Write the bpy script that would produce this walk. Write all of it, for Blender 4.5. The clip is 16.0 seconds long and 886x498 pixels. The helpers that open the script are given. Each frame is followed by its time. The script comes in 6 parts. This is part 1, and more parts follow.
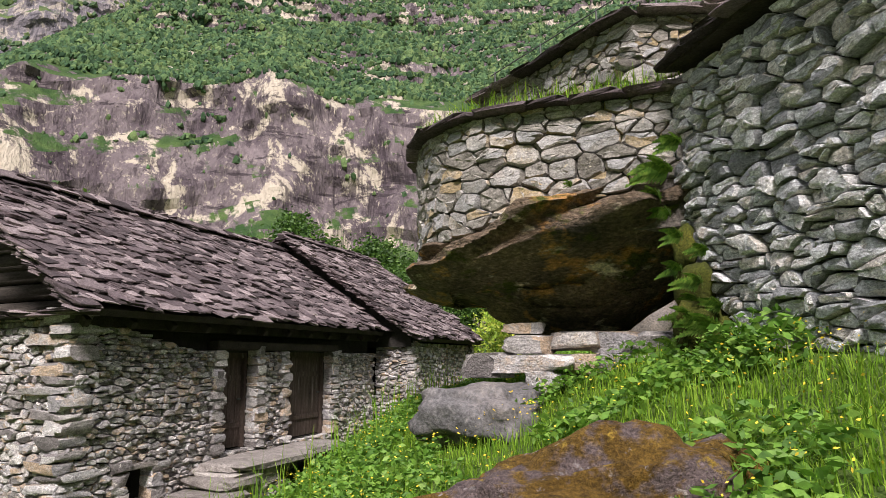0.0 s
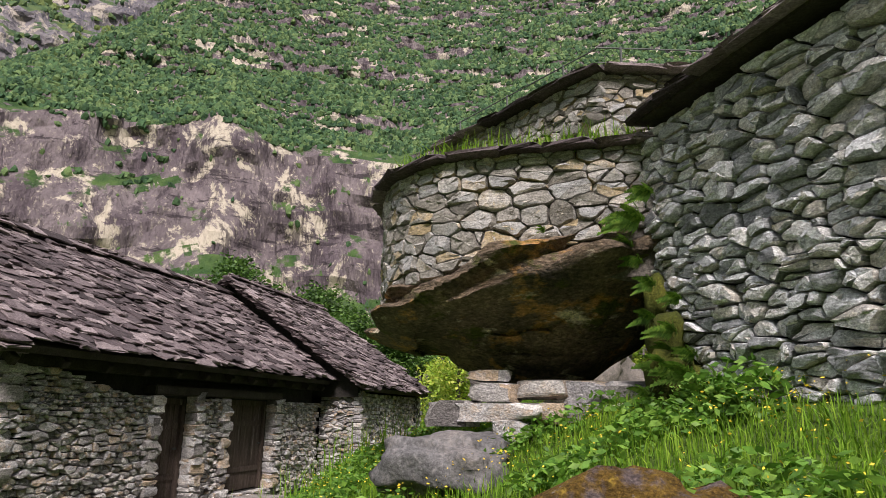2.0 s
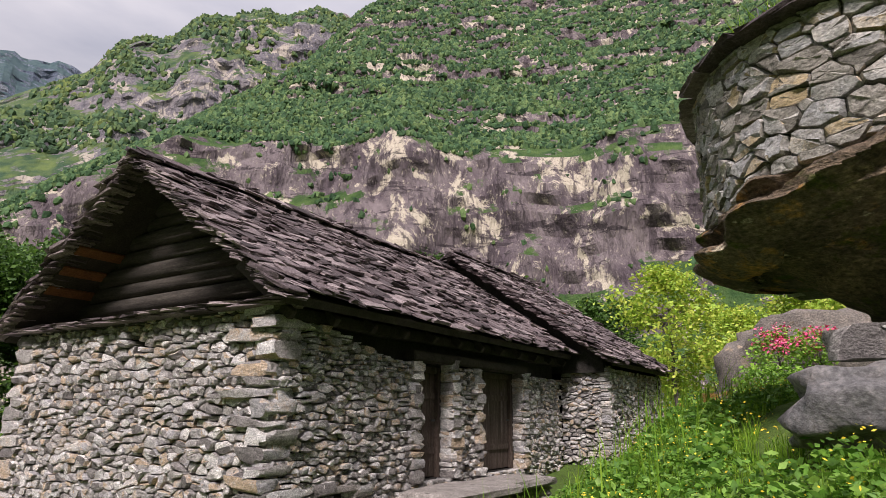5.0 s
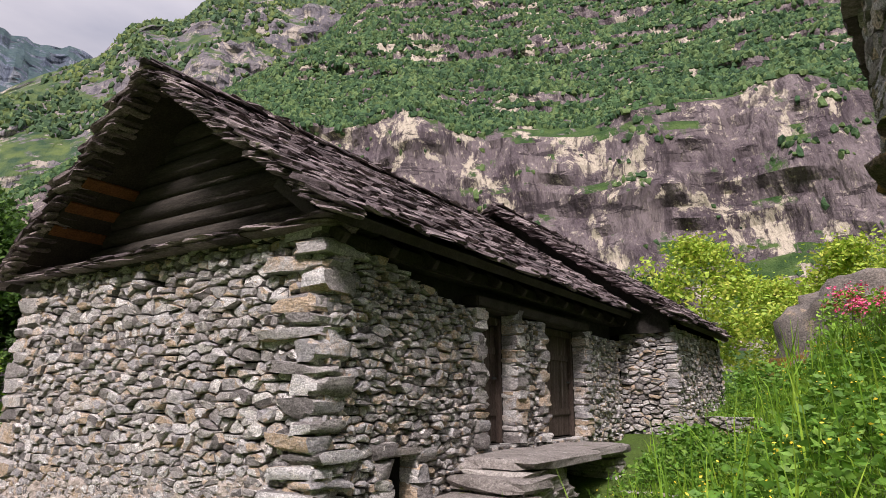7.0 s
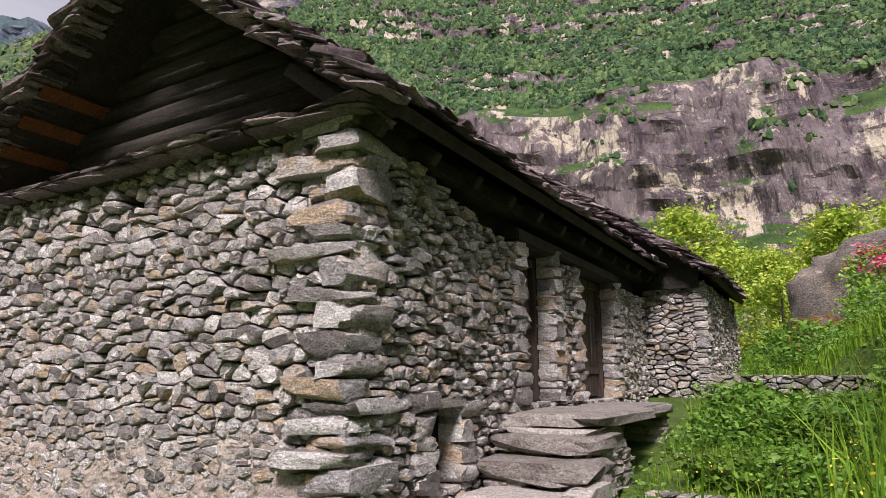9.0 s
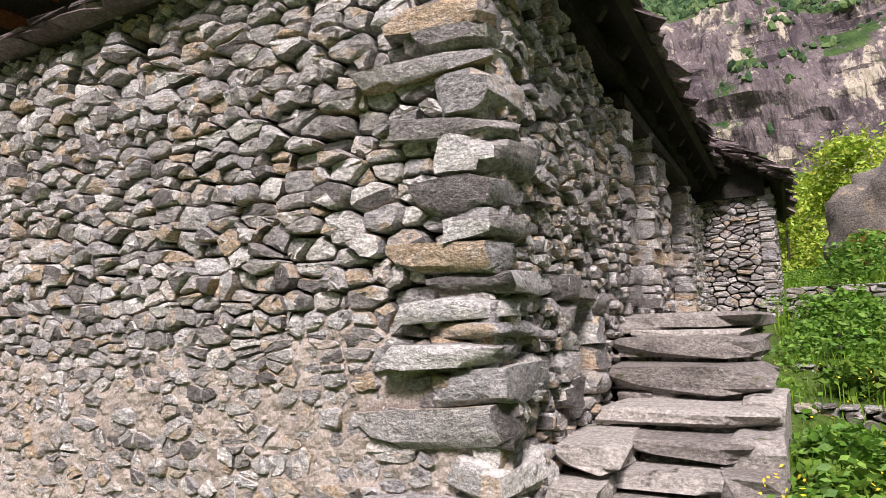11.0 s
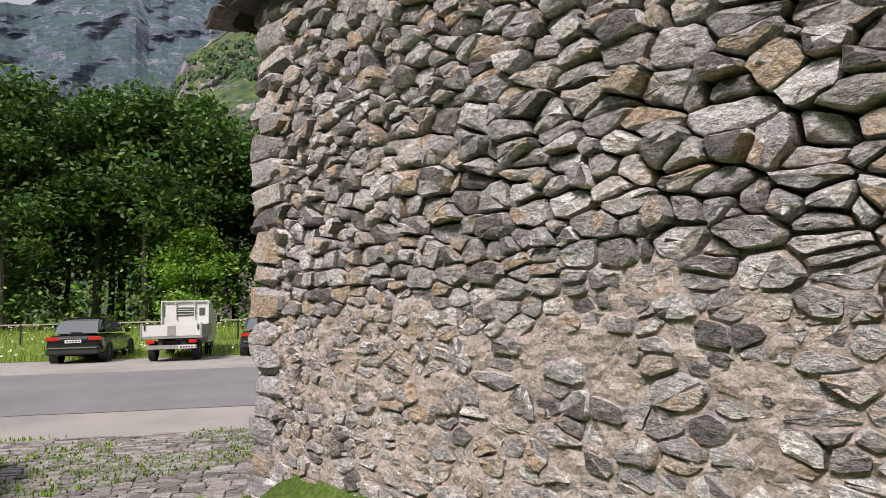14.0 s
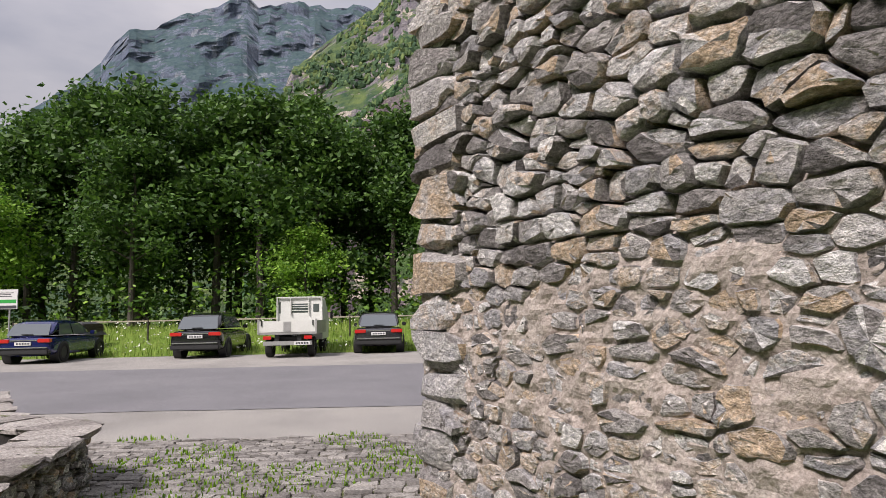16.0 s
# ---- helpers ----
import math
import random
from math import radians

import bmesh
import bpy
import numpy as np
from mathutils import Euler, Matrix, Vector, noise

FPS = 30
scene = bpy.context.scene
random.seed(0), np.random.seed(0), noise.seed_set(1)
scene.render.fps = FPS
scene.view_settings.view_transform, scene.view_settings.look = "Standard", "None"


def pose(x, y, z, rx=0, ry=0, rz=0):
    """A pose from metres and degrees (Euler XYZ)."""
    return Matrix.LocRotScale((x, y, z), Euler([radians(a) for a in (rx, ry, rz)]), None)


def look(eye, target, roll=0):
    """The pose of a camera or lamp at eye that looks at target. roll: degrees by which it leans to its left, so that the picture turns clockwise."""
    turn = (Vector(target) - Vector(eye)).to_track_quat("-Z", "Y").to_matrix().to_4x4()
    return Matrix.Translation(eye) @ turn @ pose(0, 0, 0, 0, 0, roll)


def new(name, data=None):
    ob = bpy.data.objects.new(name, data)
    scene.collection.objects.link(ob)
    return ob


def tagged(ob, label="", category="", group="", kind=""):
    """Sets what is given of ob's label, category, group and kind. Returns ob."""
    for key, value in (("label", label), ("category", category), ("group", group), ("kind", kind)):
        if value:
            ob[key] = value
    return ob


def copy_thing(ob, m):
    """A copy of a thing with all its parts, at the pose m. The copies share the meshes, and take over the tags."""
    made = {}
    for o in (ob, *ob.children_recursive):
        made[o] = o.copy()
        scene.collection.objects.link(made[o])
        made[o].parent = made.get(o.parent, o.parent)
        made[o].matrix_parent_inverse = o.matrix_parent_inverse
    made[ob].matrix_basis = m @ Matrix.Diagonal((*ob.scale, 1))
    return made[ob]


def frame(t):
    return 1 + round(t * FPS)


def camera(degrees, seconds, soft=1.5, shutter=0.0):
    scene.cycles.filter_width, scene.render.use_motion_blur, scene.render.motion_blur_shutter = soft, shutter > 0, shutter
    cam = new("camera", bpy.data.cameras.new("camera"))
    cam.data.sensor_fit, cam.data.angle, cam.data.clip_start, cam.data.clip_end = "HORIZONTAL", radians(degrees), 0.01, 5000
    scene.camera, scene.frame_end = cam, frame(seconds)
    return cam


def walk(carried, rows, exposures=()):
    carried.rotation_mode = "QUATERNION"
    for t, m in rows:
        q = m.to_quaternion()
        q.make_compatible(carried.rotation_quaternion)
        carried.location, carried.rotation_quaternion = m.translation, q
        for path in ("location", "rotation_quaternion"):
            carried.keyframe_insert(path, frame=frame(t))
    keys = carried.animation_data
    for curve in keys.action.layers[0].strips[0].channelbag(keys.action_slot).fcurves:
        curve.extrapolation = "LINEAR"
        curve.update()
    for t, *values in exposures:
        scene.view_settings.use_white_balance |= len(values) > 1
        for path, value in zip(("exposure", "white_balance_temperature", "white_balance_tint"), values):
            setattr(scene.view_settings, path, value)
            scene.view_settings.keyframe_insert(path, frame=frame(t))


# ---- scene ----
cam = camera(70.1, 16.0, soft=0.5)
PATH = [
    (0, (7.497, -5.93, 3.788), (6.784, -4.094, 4.137), -0.7),
    (0.5, (7.473, -5.927, 3.792), (6.88, -4.06, 4.192), -0.6),
    (1, (7.423, -5.935, 3.785), (6.891, -4.062, 4.239), -0.1),
    (1.5, (7.329, -5.939, 3.765), (6.82, -4.068, 4.257), 0.1),
    (2, (7.203, -5.873, 3.716), (6.673, -4.013, 4.227), 0.3),
    (2.5, (6.96, -5.753, 3.645), (6.268, -3.955, 4.181), 0.5),
    (3, (6.647, -5.639, 3.546), (5.796, -3.912, 4.09), 0.4),
    (3.5, (6.328, -5.459, 3.453), (5.391, -3.78, 4.003), 0.3),
    (4, (5.989, -5.347, 3.378), (5.013, -3.687, 3.92), 0.3),
    (4.5, (5.659, -5.167, 3.288), (4.655, -3.52, 3.815), 0.2),
    (4.7, (5.544, -5.104, 3.272), (4.53, -3.46, 3.791), 0.2),
    (6.8, (4.11, -4.222, 2.94), (3.049, -2.59, 3.399), 0.3),
    (7, (3.989, -4.123, 2.908), (2.926, -2.492, 3.363), 0.2),
    (7.5, (3.663, -3.88, 2.83), (2.596, -2.25, 3.278), 0.2),
    (8, (3.329, -3.643, 2.757), (2.262, -2.008, 3.193), 0.2),
    (8.5, (3.025, -3.535, 2.654), (1.984, -1.881, 3.078), 0.2),
    (8.7, (2.905, -3.479, 2.631), (1.883, -1.811, 3.047), 0.1),
    (10.8, (1.308, -2.676, 2.193), (0.38, -0.921, 2.438), -1.5),
    (11, (1.158, -2.657, 2.186), (0.21, -0.912, 2.425), -1.4),
    (11.5, (0.802, -2.534, 2.14), (-0.237, -0.841, 2.368), -1.2),
    (12, (0.472, -2.447, 2.095), (-0.645, -0.804, 2.319), -1.3),
    (12.5, (0.12, -2.414, 2.069), (-1.088, -0.834, 2.28), -1.4),
    (13, (-0.236, -2.31, 2.045), (-1.566, -0.83, 2.248), -1.3),
    (13.5, (-0.598, -2.258, 1.992), (-2.034, -0.879, 2.188), -1.2),
    (14, (-0.937, -2.133, 1.928), (-2.452, -0.84, 2.113), -1.3),
    (14.5, (-1.314, -2.067, 1.878), (-2.889, -0.848, 2.059), -1.5),
    (15, (-1.713, -1.963, 1.83), (-3.328, -0.798, 2.014), -1.4),
    (15.5, (-2.133, -1.869, 1.801), (-3.789, -0.763, 1.989), -1.3),
    (16, (-2.498, -1.832, 1.785), (-4.194, -0.79, 1.979), -1.2),
]
walk(cam, [(t, look(e, g, r)) for t, e, g, r in PATH], exposures=[(0, 0.78, 6350, 21), (1.5, 0.62, 6350, 20), (3.5, 0.58, 6350, 21), (8.7, 0.61, 6350, 25), (11, 0.80, 6350, 24), (13.0, 0.47, 6400, 22), (16, 0.45, 6300, 21)])

# ---- sky, sun, exposure ----
SUN_EL, SUN_AZ = 47.0, 159.0
world = bpy.data.worlds.new("overcast_sky")
scene.world = world
world.use_nodes = True
wn, wl = world.node_tree.nodes, world.node_tree.links
bg = wn["Background"]
sky = wn.new("ShaderNodeTexSky")
sky.sky_type = "NISHITA"
sky.sun_disc = False
sky.sun_elevation, sky.sun_rotation = radians(SUN_EL), radians(SUN_AZ)
sky_gain = wn.new("ShaderNodeMix")
sky_gain.data_type, sky_gain.blend_type = "RGBA", "MULTIPLY"
sky_gain.inputs["Factor"].default_value = 1.0
sky_gain.inputs["B"].default_value = (0.13, 0.13, 0.13, 1)
wl.new(sky.outputs[0], sky_gain.inputs["A"])
wtc = wn.new("ShaderNodeTexCoord")
wmap = wn.new("ShaderNodeMapping")
wmap.inputs["Scale"].default_value = (1.6, 1.6, 5.0)
wl.new(wtc.outputs["Generated"], wmap.inputs["Vector"])
cloud = wn.new("ShaderNodeTexNoise")
cloud.inputs["Scale"].default_value, cloud.inputs["Detail"].default_value = 2.2, 6.0
wl.new(wmap.outputs[0], cloud.inputs["Vector"])
cramp = wn.new("ShaderNodeValToRGB")
cramp.color_ramp.elements[0].position, cramp.color_ramp.elements[0].color = 0.3, (0.60, 0.63, 0.68, 1)
cramp.color_ramp.elements[1].position, cramp.color_ramp.elements[1].color = 0.7, (1.0, 0.99, 0.96, 1)
wl.new(cloud.outputs["Fac"], cramp.inputs[0])
wmix = wn.new("ShaderNodeMix")
wmix.data_type = "RGBA"
wmix.inputs["Factor"].default_value = 0.9
wl.new(sky_gain.outputs["Result"], wmix.inputs["A"])
wl.new(cramp.outputs[0], wmix.inputs["B"])
# an overcast sky is brighter overhead than at the horizon
wsep = wn.new("ShaderNodeSeparateXYZ")
wl.new(wtc.outputs["Generated"], wsep.inputs[0])
wgr = wn.new("ShaderNodeMapRange")
wgr.inputs["From Min"].default_value, wgr.inputs["From Max"].default_value = 0.15, 1.0
wgr.inputs["To Min"].default_value, wgr.inputs["To Max"].default_value = 0.75, 1.9
wl.new(wsep.outputs["Z"], wgr.inputs[0])
wmul = wn.new("ShaderNodeVectorMath")
wmul.operation = "SCALE"
wl.new(wmix.outputs["Result"], wmul.inputs[0])
wl.new(wgr.outputs[0], wmul.inputs["Scale"])
wl.new(wmul.outputs[0], bg.inputs["Color"])
bg.inputs["Strength"].default_value = 0.47
sun = new("sun", bpy.data.lights.new("sun", "SUN"))
sun.data.energy, sun.data.angle, sun.data.color = 3.5, radians(14), (1.0, 0.95, 0.86)
sun.matrix_world = look((0, 0, 50), (-13, 34, 10))

# ---- materials ----
rng = random.Random(7)


def mat(name, stops, scale=6.0, fine=40.0, rough=0.85, bump=0.4, bump_scale=25.0, stretch=(1, 1, 1), random_mix=0.0, spots=None, metal=0.0, distance=0.02, translucent=0.0, speckle=0.42, grit=0.0):
    """Layered noise material in world metres. stops: colours from dark to light. spots: (colour, scale, threshold) blotches such as lichen or moss."""
    m = bpy.data.materials.new(name)
    m.use_nodes = True
    n, l = m.node_tree.nodes, m.node_tree.links
    b = n["Principled BSDF"]
    geo = n.new("ShaderNodeNewGeometry")
    mp = n.new("ShaderNodeMapping")
    mp.inputs["Scale"].default_value = stretch
    l.new(geo.outputs["Position"], mp.inputs["Vector"])

    def tex(s, detail):
        x = n.new("ShaderNodeTexNoise")
        x.inputs["Scale"].default_value, x.inputs["Detail"].default_value, x.inputs["Roughness"].default_value = s, detail, 0.65
        l.new(mp.outputs[0], x.inputs["Vector"])
        return x.outputs["Fac"]

    def mth(op, a, c):
        x = n.new("ShaderNodeMath")
        x.operation = op
        for i, v in enumerate((a, c)):
            if isinstance(v, (int, float)):
                x.inputs[i].default_value = v
            else:
                l.new(v, x.inputs[i])
        return x.outputs[0]

    big, small = tex(scale, 5), tex(fine, 4)
    fac = mth("ADD", mth("MULTIPLY", big, 0.6), mth("MULTIPLY", small, 0.4))
    if random_mix:
        oi = n.new("ShaderNodeObjectInfo")
        r = mth("FRACT", mth("ADD", oi.outputs["Random"], geo.outputs["Random Per Island"]), 0)
        fac = mth("ADD", mth("MULTIPLY", fac, 1 - random_mix), mth("MULTIPLY", r, random_mix))
    ramp = n.new("ShaderNodeValToRGB")
    el = ramp.color_ramp.elements
    lo, hi = (0.32, 0.68) if not random_mix else (0.355 - 0.25 * random_mix, 0.645 + 0.25 * random_mix)
    while len(el) < len(stops):
        el.new(0.5)
    for i, c in enumerate(stops):
        el[i].position, el[i].color = lo + (hi - lo) * i / max(1, len(stops) - 1), (*c, 1)
    l.new(fac, ramp.inputs[0])
    col = ramp.outputs[0]
    for sc, ss, th in (spots or ()):
        s = tex(ss, 6)
        mr = n.new("ShaderNodeMapRange")
        mr.inputs["From Min"].default_value, mr.inputs["From Max"].default_value = th, th + 0.06
        l.new(s, mr.inputs[0])
        mx = n.new("ShaderNodeMix")
        mx.data_type = "RGBA"
        l.new(mr.outputs[0], mx.inputs["Factor"])
        l.new(col, mx.inputs["A"])
        mx.inputs["B"].default_value = (*sc, 1)
        col = mx.outputs["Result"]
    if speckle:
        mr = n.new("ShaderNodeMapRange")
        mr.inputs["From Min"].default_value, mr.inputs["From Max"].default_value = 0.33, 0.67
        mr.inputs["To Min"].default_value, mr.inputs["To Max"].default_value = 1 - speckle, 1 + speckle
        l.new(tex(fine * 1.1, 7), mr.inputs[0])
        vm = n.new("ShaderNodeVectorMath")
        vm.operation = "SCALE"
        l.new(col, vm.inputs[0])
        l.new(mr.outputs[0], vm.inputs["Scale"])
        col = vm.outputs[0]
    if grit:
        # fine mineral grain, and layers drawn out along the stone's bed
        lay_map = n.new("ShaderNodeMapping")
        lay_map.inputs["Scale"].default_value, lay_map.inputs["Rotation"].default_value = (0.55, 0.55, 1.5), (0.25, -0.2, 0)
        l.new(geo.outputs["Position"], lay_map.inputs["Vector"])
        bed = n.new("ShaderNodeTexNoise")
        bed.inputs["Scale"].default_value, bed.inputs["Detail"].default_value, bed.inputs["Distortion"].default_value = 32, 6, 0.6
        l.new(lay_map.outputs[0], bed.inputs["Vector"])
        gsum = mth("ADD", mth("MULTIPLY", tex(fine * 3.6, 3), 0.5), mth("MULTIPLY", bed.outputs["Fac"], 0.5))
        mr = n.new("ShaderNodeMapRange")
        mr.inputs["From Min"].default_value, mr.inputs["From Max"].default_value = 0.36, 0.64
        mr.inputs["To Min"].default_value, mr.inputs["To Max"].default_value = 1 - grit, 1 + grit
        l.new(gsum, mr.inputs[0])
        vm = n.new("ShaderNodeVectorMath")
        vm.operation = "SCALE"
        l.new(col, vm.inputs[0])
        l.new(mr.outputs[0], vm.inputs["Scale"])
        col = vm.outputs[0]
    l.new(col, b.inputs["Base Color"])
    b.inputs["Roughness"].default_value, b.inputs["Metallic"].default_value = rough, metal
    if rough > 0.6:
        b.inputs["Specular IOR Level"].default_value = 0.25
    if bump:
        bp = n.new("ShaderNodeBump")
        bp.inputs["Strength"].default_value, bp.inputs["Distance"].default_value = bump, distance
        hgt = mth("ADD", tex(bump_scale, 8), mth("MULTIPLY", small, 0.4))
        l.new(mth("ADD", hgt, mth("MULTIPLY", gsum, 0.28)) if grit else hgt, bp.inputs["Height"])
        l.new(bp.outputs[0], b.inputs["Normal"])
    if translucent:
        tr = n.new("ShaderNodeBsdfTranslucent")
        l.new(col, tr.inputs["Color"])
        ms = n.new("ShaderNodeMixShader")
        ms.inputs[0].default_value = translucent
        l.new(b.outputs[0], ms.inputs[1])
        l.new(tr.outputs[0], ms.inputs[2])
        l.new(ms.outputs[0], n["Material Output"].inputs["Surface"])
    return m


def plain(name, c, rough=0.5, metal=0.0, emit=None, strength=1.0, coat=0.0):
    m = bpy.data.materials.new(name)
    m.use_nodes = True
    b = m.node_tree.nodes["Principled BSDF"]
    b.inputs["Base Color"].default_value, b.inputs["Roughness"].default_value, b.inputs["Metallic"].default_value = (*c, 1), rough, metal
    b.inputs["Coat Weight"].default_value = coat
    return m


STONE = [(0.15, 0.138, 0.133), (0.27, 0.25, 0.24), (0.43, 0.405, 0.385), (0.33, 0.32, 0.33), (0.58, 0.55, 0.525), (0.47, 0.35, 0.235), (0.47, 0.46, 0.46), (0.70, 0.67, 0.64)]
M_stone = mat("rubble_stone", STONE, 7, 45, 0.9, 1.0, 13, (1, 1, 1.3), 0.62, [((0.085, 0.075, 0.065), 5, 0.655), ((0.62, 0.60, 0.54), 11, 0.66), ((0.42, 0.24, 0.09), 2.3, 0.69)], distance=0.05, grit=0.42)
M_stone_grey = mat("grey_rubble_stone", [(0.17, 0.178, 0.18), (0.35, 0.358, 0.37), (0.52, 0.535, 0.54), (0.64, 0.645, 0.65), (0.45, 0.415, 0.36), (0.74, 0.73, 0.72)], 6, 45, 0.9, 0.9, 13, (1, 1, 1.3), 0.6,
                   [((0.09, 0.09, 0.07), 5, 0.63), ((0.62, 0.61, 0.56), 10, 0.65)], distance=0.035, grit=0.5)
M_stone_tan = mat("tan_wall_stone", [(0.125, 0.117, 0.102), (0.235, 0.217, 0.19), (0.335, 0.315, 0.285), (0.31, 0.31, 0.31), (0.43, 0.405, 0.37), (0.36, 0.28, 0.165)], 6, 45, 0.9, 0.9, 13, (1, 1, 1.3), 0.6,
                  [((0.06, 0.055, 0.04), 4, 0.63), ((0.11, 0.14, 0.035), 3, 0.67), ((0.5, 0.47, 0.38), 10, 0.66)], distance=0.03, grit=0.45)
M_mortar = mat("lime_mortar", [(0.24, 0.197, 0.170), (0.405, 0.348, 0.308), (0.54, 0.482, 0.437)], 3, 60, 0.95, 0.8, 26, spots=[((0.204, 0.171, 0.159), 6, 0.62), ((0.573, 0.394, 0.287), 1.6, 0.66)], distance=0.025, speckle=0.3)
# near-black: the shade in the gaps between stones is painted into the core
M_core = mat("gap_shade_core", [(0.018, 0.016, 0.015), (0.050, 0.045, 0.040)], 8, 40, 0.95, 0.8, 20)
M_slab = mat("roof_slab", [(0.038, 0.029, 0.030), (0.081, 0.063, 0.066), (0.130, 0.101, 0.106), (0.184, 0.150, 0.151), (0.292, 0.241, 0.242)], 5, 40, 0.8, 0.8, 18, random_mix=0.6, spots=[((0.324, 0.280, 0.272), 9, 0.66), ((0.076, 0.082, 0.030), 2.2, 0.70)], grit=0.5)
# weathered log browns, darkened further for the shade deep inside the gable
M_log = mat("weathered_log", [(0.02, 0.017, 0.014), (0.055, 0.047, 0.04), (0.11, 0.097, 0.083)], 4, 40, 0.85, 0.8, 20, (0.35, 0.35, 4))
M_beam = mat("dark_beam", [(0.02, 0.016, 0.012), (0.06, 0.05, 0.04)], 4, 40, 0.85, 0.6, 20)
M_batten = mat("orange_batten", [(0.110, 0.040, 0.015), (0.231, 0.095, 0.035)], 4, 40, 0.8, 0.5, 20)
M_door = mat("old_door_wood", [(0.04, 0.029, 0.024), (0.085, 0.062, 0.05), (0.17, 0.135, 0.11)], 3, 35, 0.85, 0.7, 16, (5, 5, 0.5), spots=[((0.28, 0.25, 0.22), 1.6, 0.64)])
M_step = mat("step_stone", [(0.16, 0.142, 0.13), (0.29, 0.265, 0.245), (0.43, 0.40, 0.37), (0.33, 0.30, 0.275)], 4, 40, 0.9, 0.9, 14, (1, 1, 1.2), 0.35, [((0.10, 0.115, 0.035), 3, 0.62), ((0.09, 0.08, 0.07), 5, 0.62), ((0.5, 0.48, 0.45), 9, 0.64)], distance=0.04, grit=0.25)
M_boulder = mat("overhang_boulder", [(0.04, 0.034, 0.026), (0.10, 0.078, 0.055), (0.22, 0.16, 0.11), (0.42, 0.31, 0.20)], 1.6, 20, 0.9, 1.0, 6, (1, 1, 1.8), spots=[((0.50, 0.27, 0.09), 1.3, 0.56), ((0.80, 0.70, 0.52), 1.7, 0.58), ((0.085, 0.10, 0.02), 1.5, 0.59)], distance=0.12, grit=0.4)
M_rock = mat("grey_rock", [(0.075, 0.068, 0.062), (0.150, 0.133, 0.118), (0.240, 0.204, 0.174)], 2, 25, 0.85, 0.8, 9, spots=[((0.285, 0.224, 0.161), 1.2, 0.60), ((0.105, 0.068, 0.019), 1.7, 0.64)], distance=0.05, grit=0.5)
M_darkrock = mat("dark_rock", [(0.068, 0.068, 0.070), (0.135, 0.130, 0.131), (0.230, 0.208, 0.194)], 2, 25, 0.7, 0.6, 9, spots=[((0.486, 0.403, 0.300), 0.9, 0.60)], distance=0.04)
M_moss = mat("moss_rock", [(0.065, 0.038, 0.010), (0.15, 0.088, 0.016), (0.25, 0.16, 0.03)], 5, 60, 1.0, 1.0, 45, spots=[((0.15, 0.115, 0.11), 2.2, 0.52), ((0.30, 0.27, 0.26), 9, 0.62), ((0.55, 0.52, 0.48), 3.1, 0.63), ((0.30, 0.20, 0.03), 6.0, 0.60)], distance=0.05, grit=0.5)
M_green_moss = mat("green_moss", [(0.030, 0.036, 0.007), (0.066, 0.078, 0.012), (0.132, 0.120, 0.018)], 3, 60, 1.0, 1.0, 50)
M_ground = mat("meadow_soil", [(0.035, 0.055, 0.012), (0.07, 0.12, 0.02), (0.12, 0.17, 0.035)], 0.8, 25, 1.0, 0.8, 14, distance=0.05)
M_grass = mat("grass_blades", [(0.085, 0.19, 0.012), (0.165, 0.315, 0.022), (0.28, 0.42, 0.04)], 0.9, 12, 0.7, 0, random_mix=0.5, translucent=0.35)
M_weed = mat("weed_leaves", [(0.06, 0.155, 0.015), (0.125, 0.28, 0.028), (0.225, 0.385, 0.055)], 1.5, 12, 0.6, 0, random_mix=0.5, translucent=0.35)
M_fern = mat("fern_leaves", [(0.05, 0.12, 0.012), (0.11, 0.22, 0.025), (0.18, 0.28, 0.04)], 3, 12, 0.65, 0, random_mix=0.5, translucent=0.3)
M_yellow = plain("yellow_petals", (0.75, 0.55, 0.03), 0.6)
M_white = plain("white_petals", (0.75, 0.75, 0.68), 0.6)
M_pink = mat("pink_petals", [(0.60, 0.03, 0.14), (0.80, 0.08, 0.26), (0.85, 0.25, 0.30)], 4, 20, 0.6, 0, random_mix=0.6)
M_cob = mat("cobbles", [(0.12, 0.11, 0.10), (0.22, 0.205, 0.19), (0.32, 0.30, 0.275)], 4, 40, 0.85, 0.6, 25, random_mix=0.5)
M_joint = mat("mossy_joint", [(0.07, 0.065, 0.05), (0.12, 0.14, 0.05)], 1.2, 25, 1.0, 0.6, 30)
M_asphalt = mat("asphalt", [(0.15, 0.148, 0.155), (0.185, 0.18, 0.19), (0.22, 0.215, 0.22)], 0.5, 60, 0.9, 0.3, 120)
M_shoulder = mat("gravel_shoulder", [(0.22, 0.21, 0.195), (0.30, 0.285, 0.265), (0.36, 0.34, 0.31)], 0.6, 50, 0.95, 0.5, 90, spots=[((0.16, 0.17, 0.08), 0.5, 0.66)])
LEAF = [[(0.026, 0.066, 0.013), (0.060, 0.140, 0.020), (0.125, 0.235, 0.034)], [(0.091, 0.214, 0.020), (0.183, 0.357, 0.032), (0.297, 0.482, 0.058)], [(0.188, 0.333, 0.029), (0.376, 0.518, 0.051), (0.518, 0.518, 0.087)]]
M_leaf = [mat("leaves_%s" % w, c, 0.8, 6, 0.6, 0, random_mix=0.5, translucent=0.3) for w, c in zip(("dark", "mid", "lime"), LEAF)]
M_bark = mat("bark", [(0.05, 0.045, 0.038), (0.12, 0.105, 0.09)], 5, 40, 0.9, 0.8, 20, (1, 1, 0.3))
M_metal = plain("grey_iron_rail", (0.10, 0.105, 0.10), 0.6, 0.6)


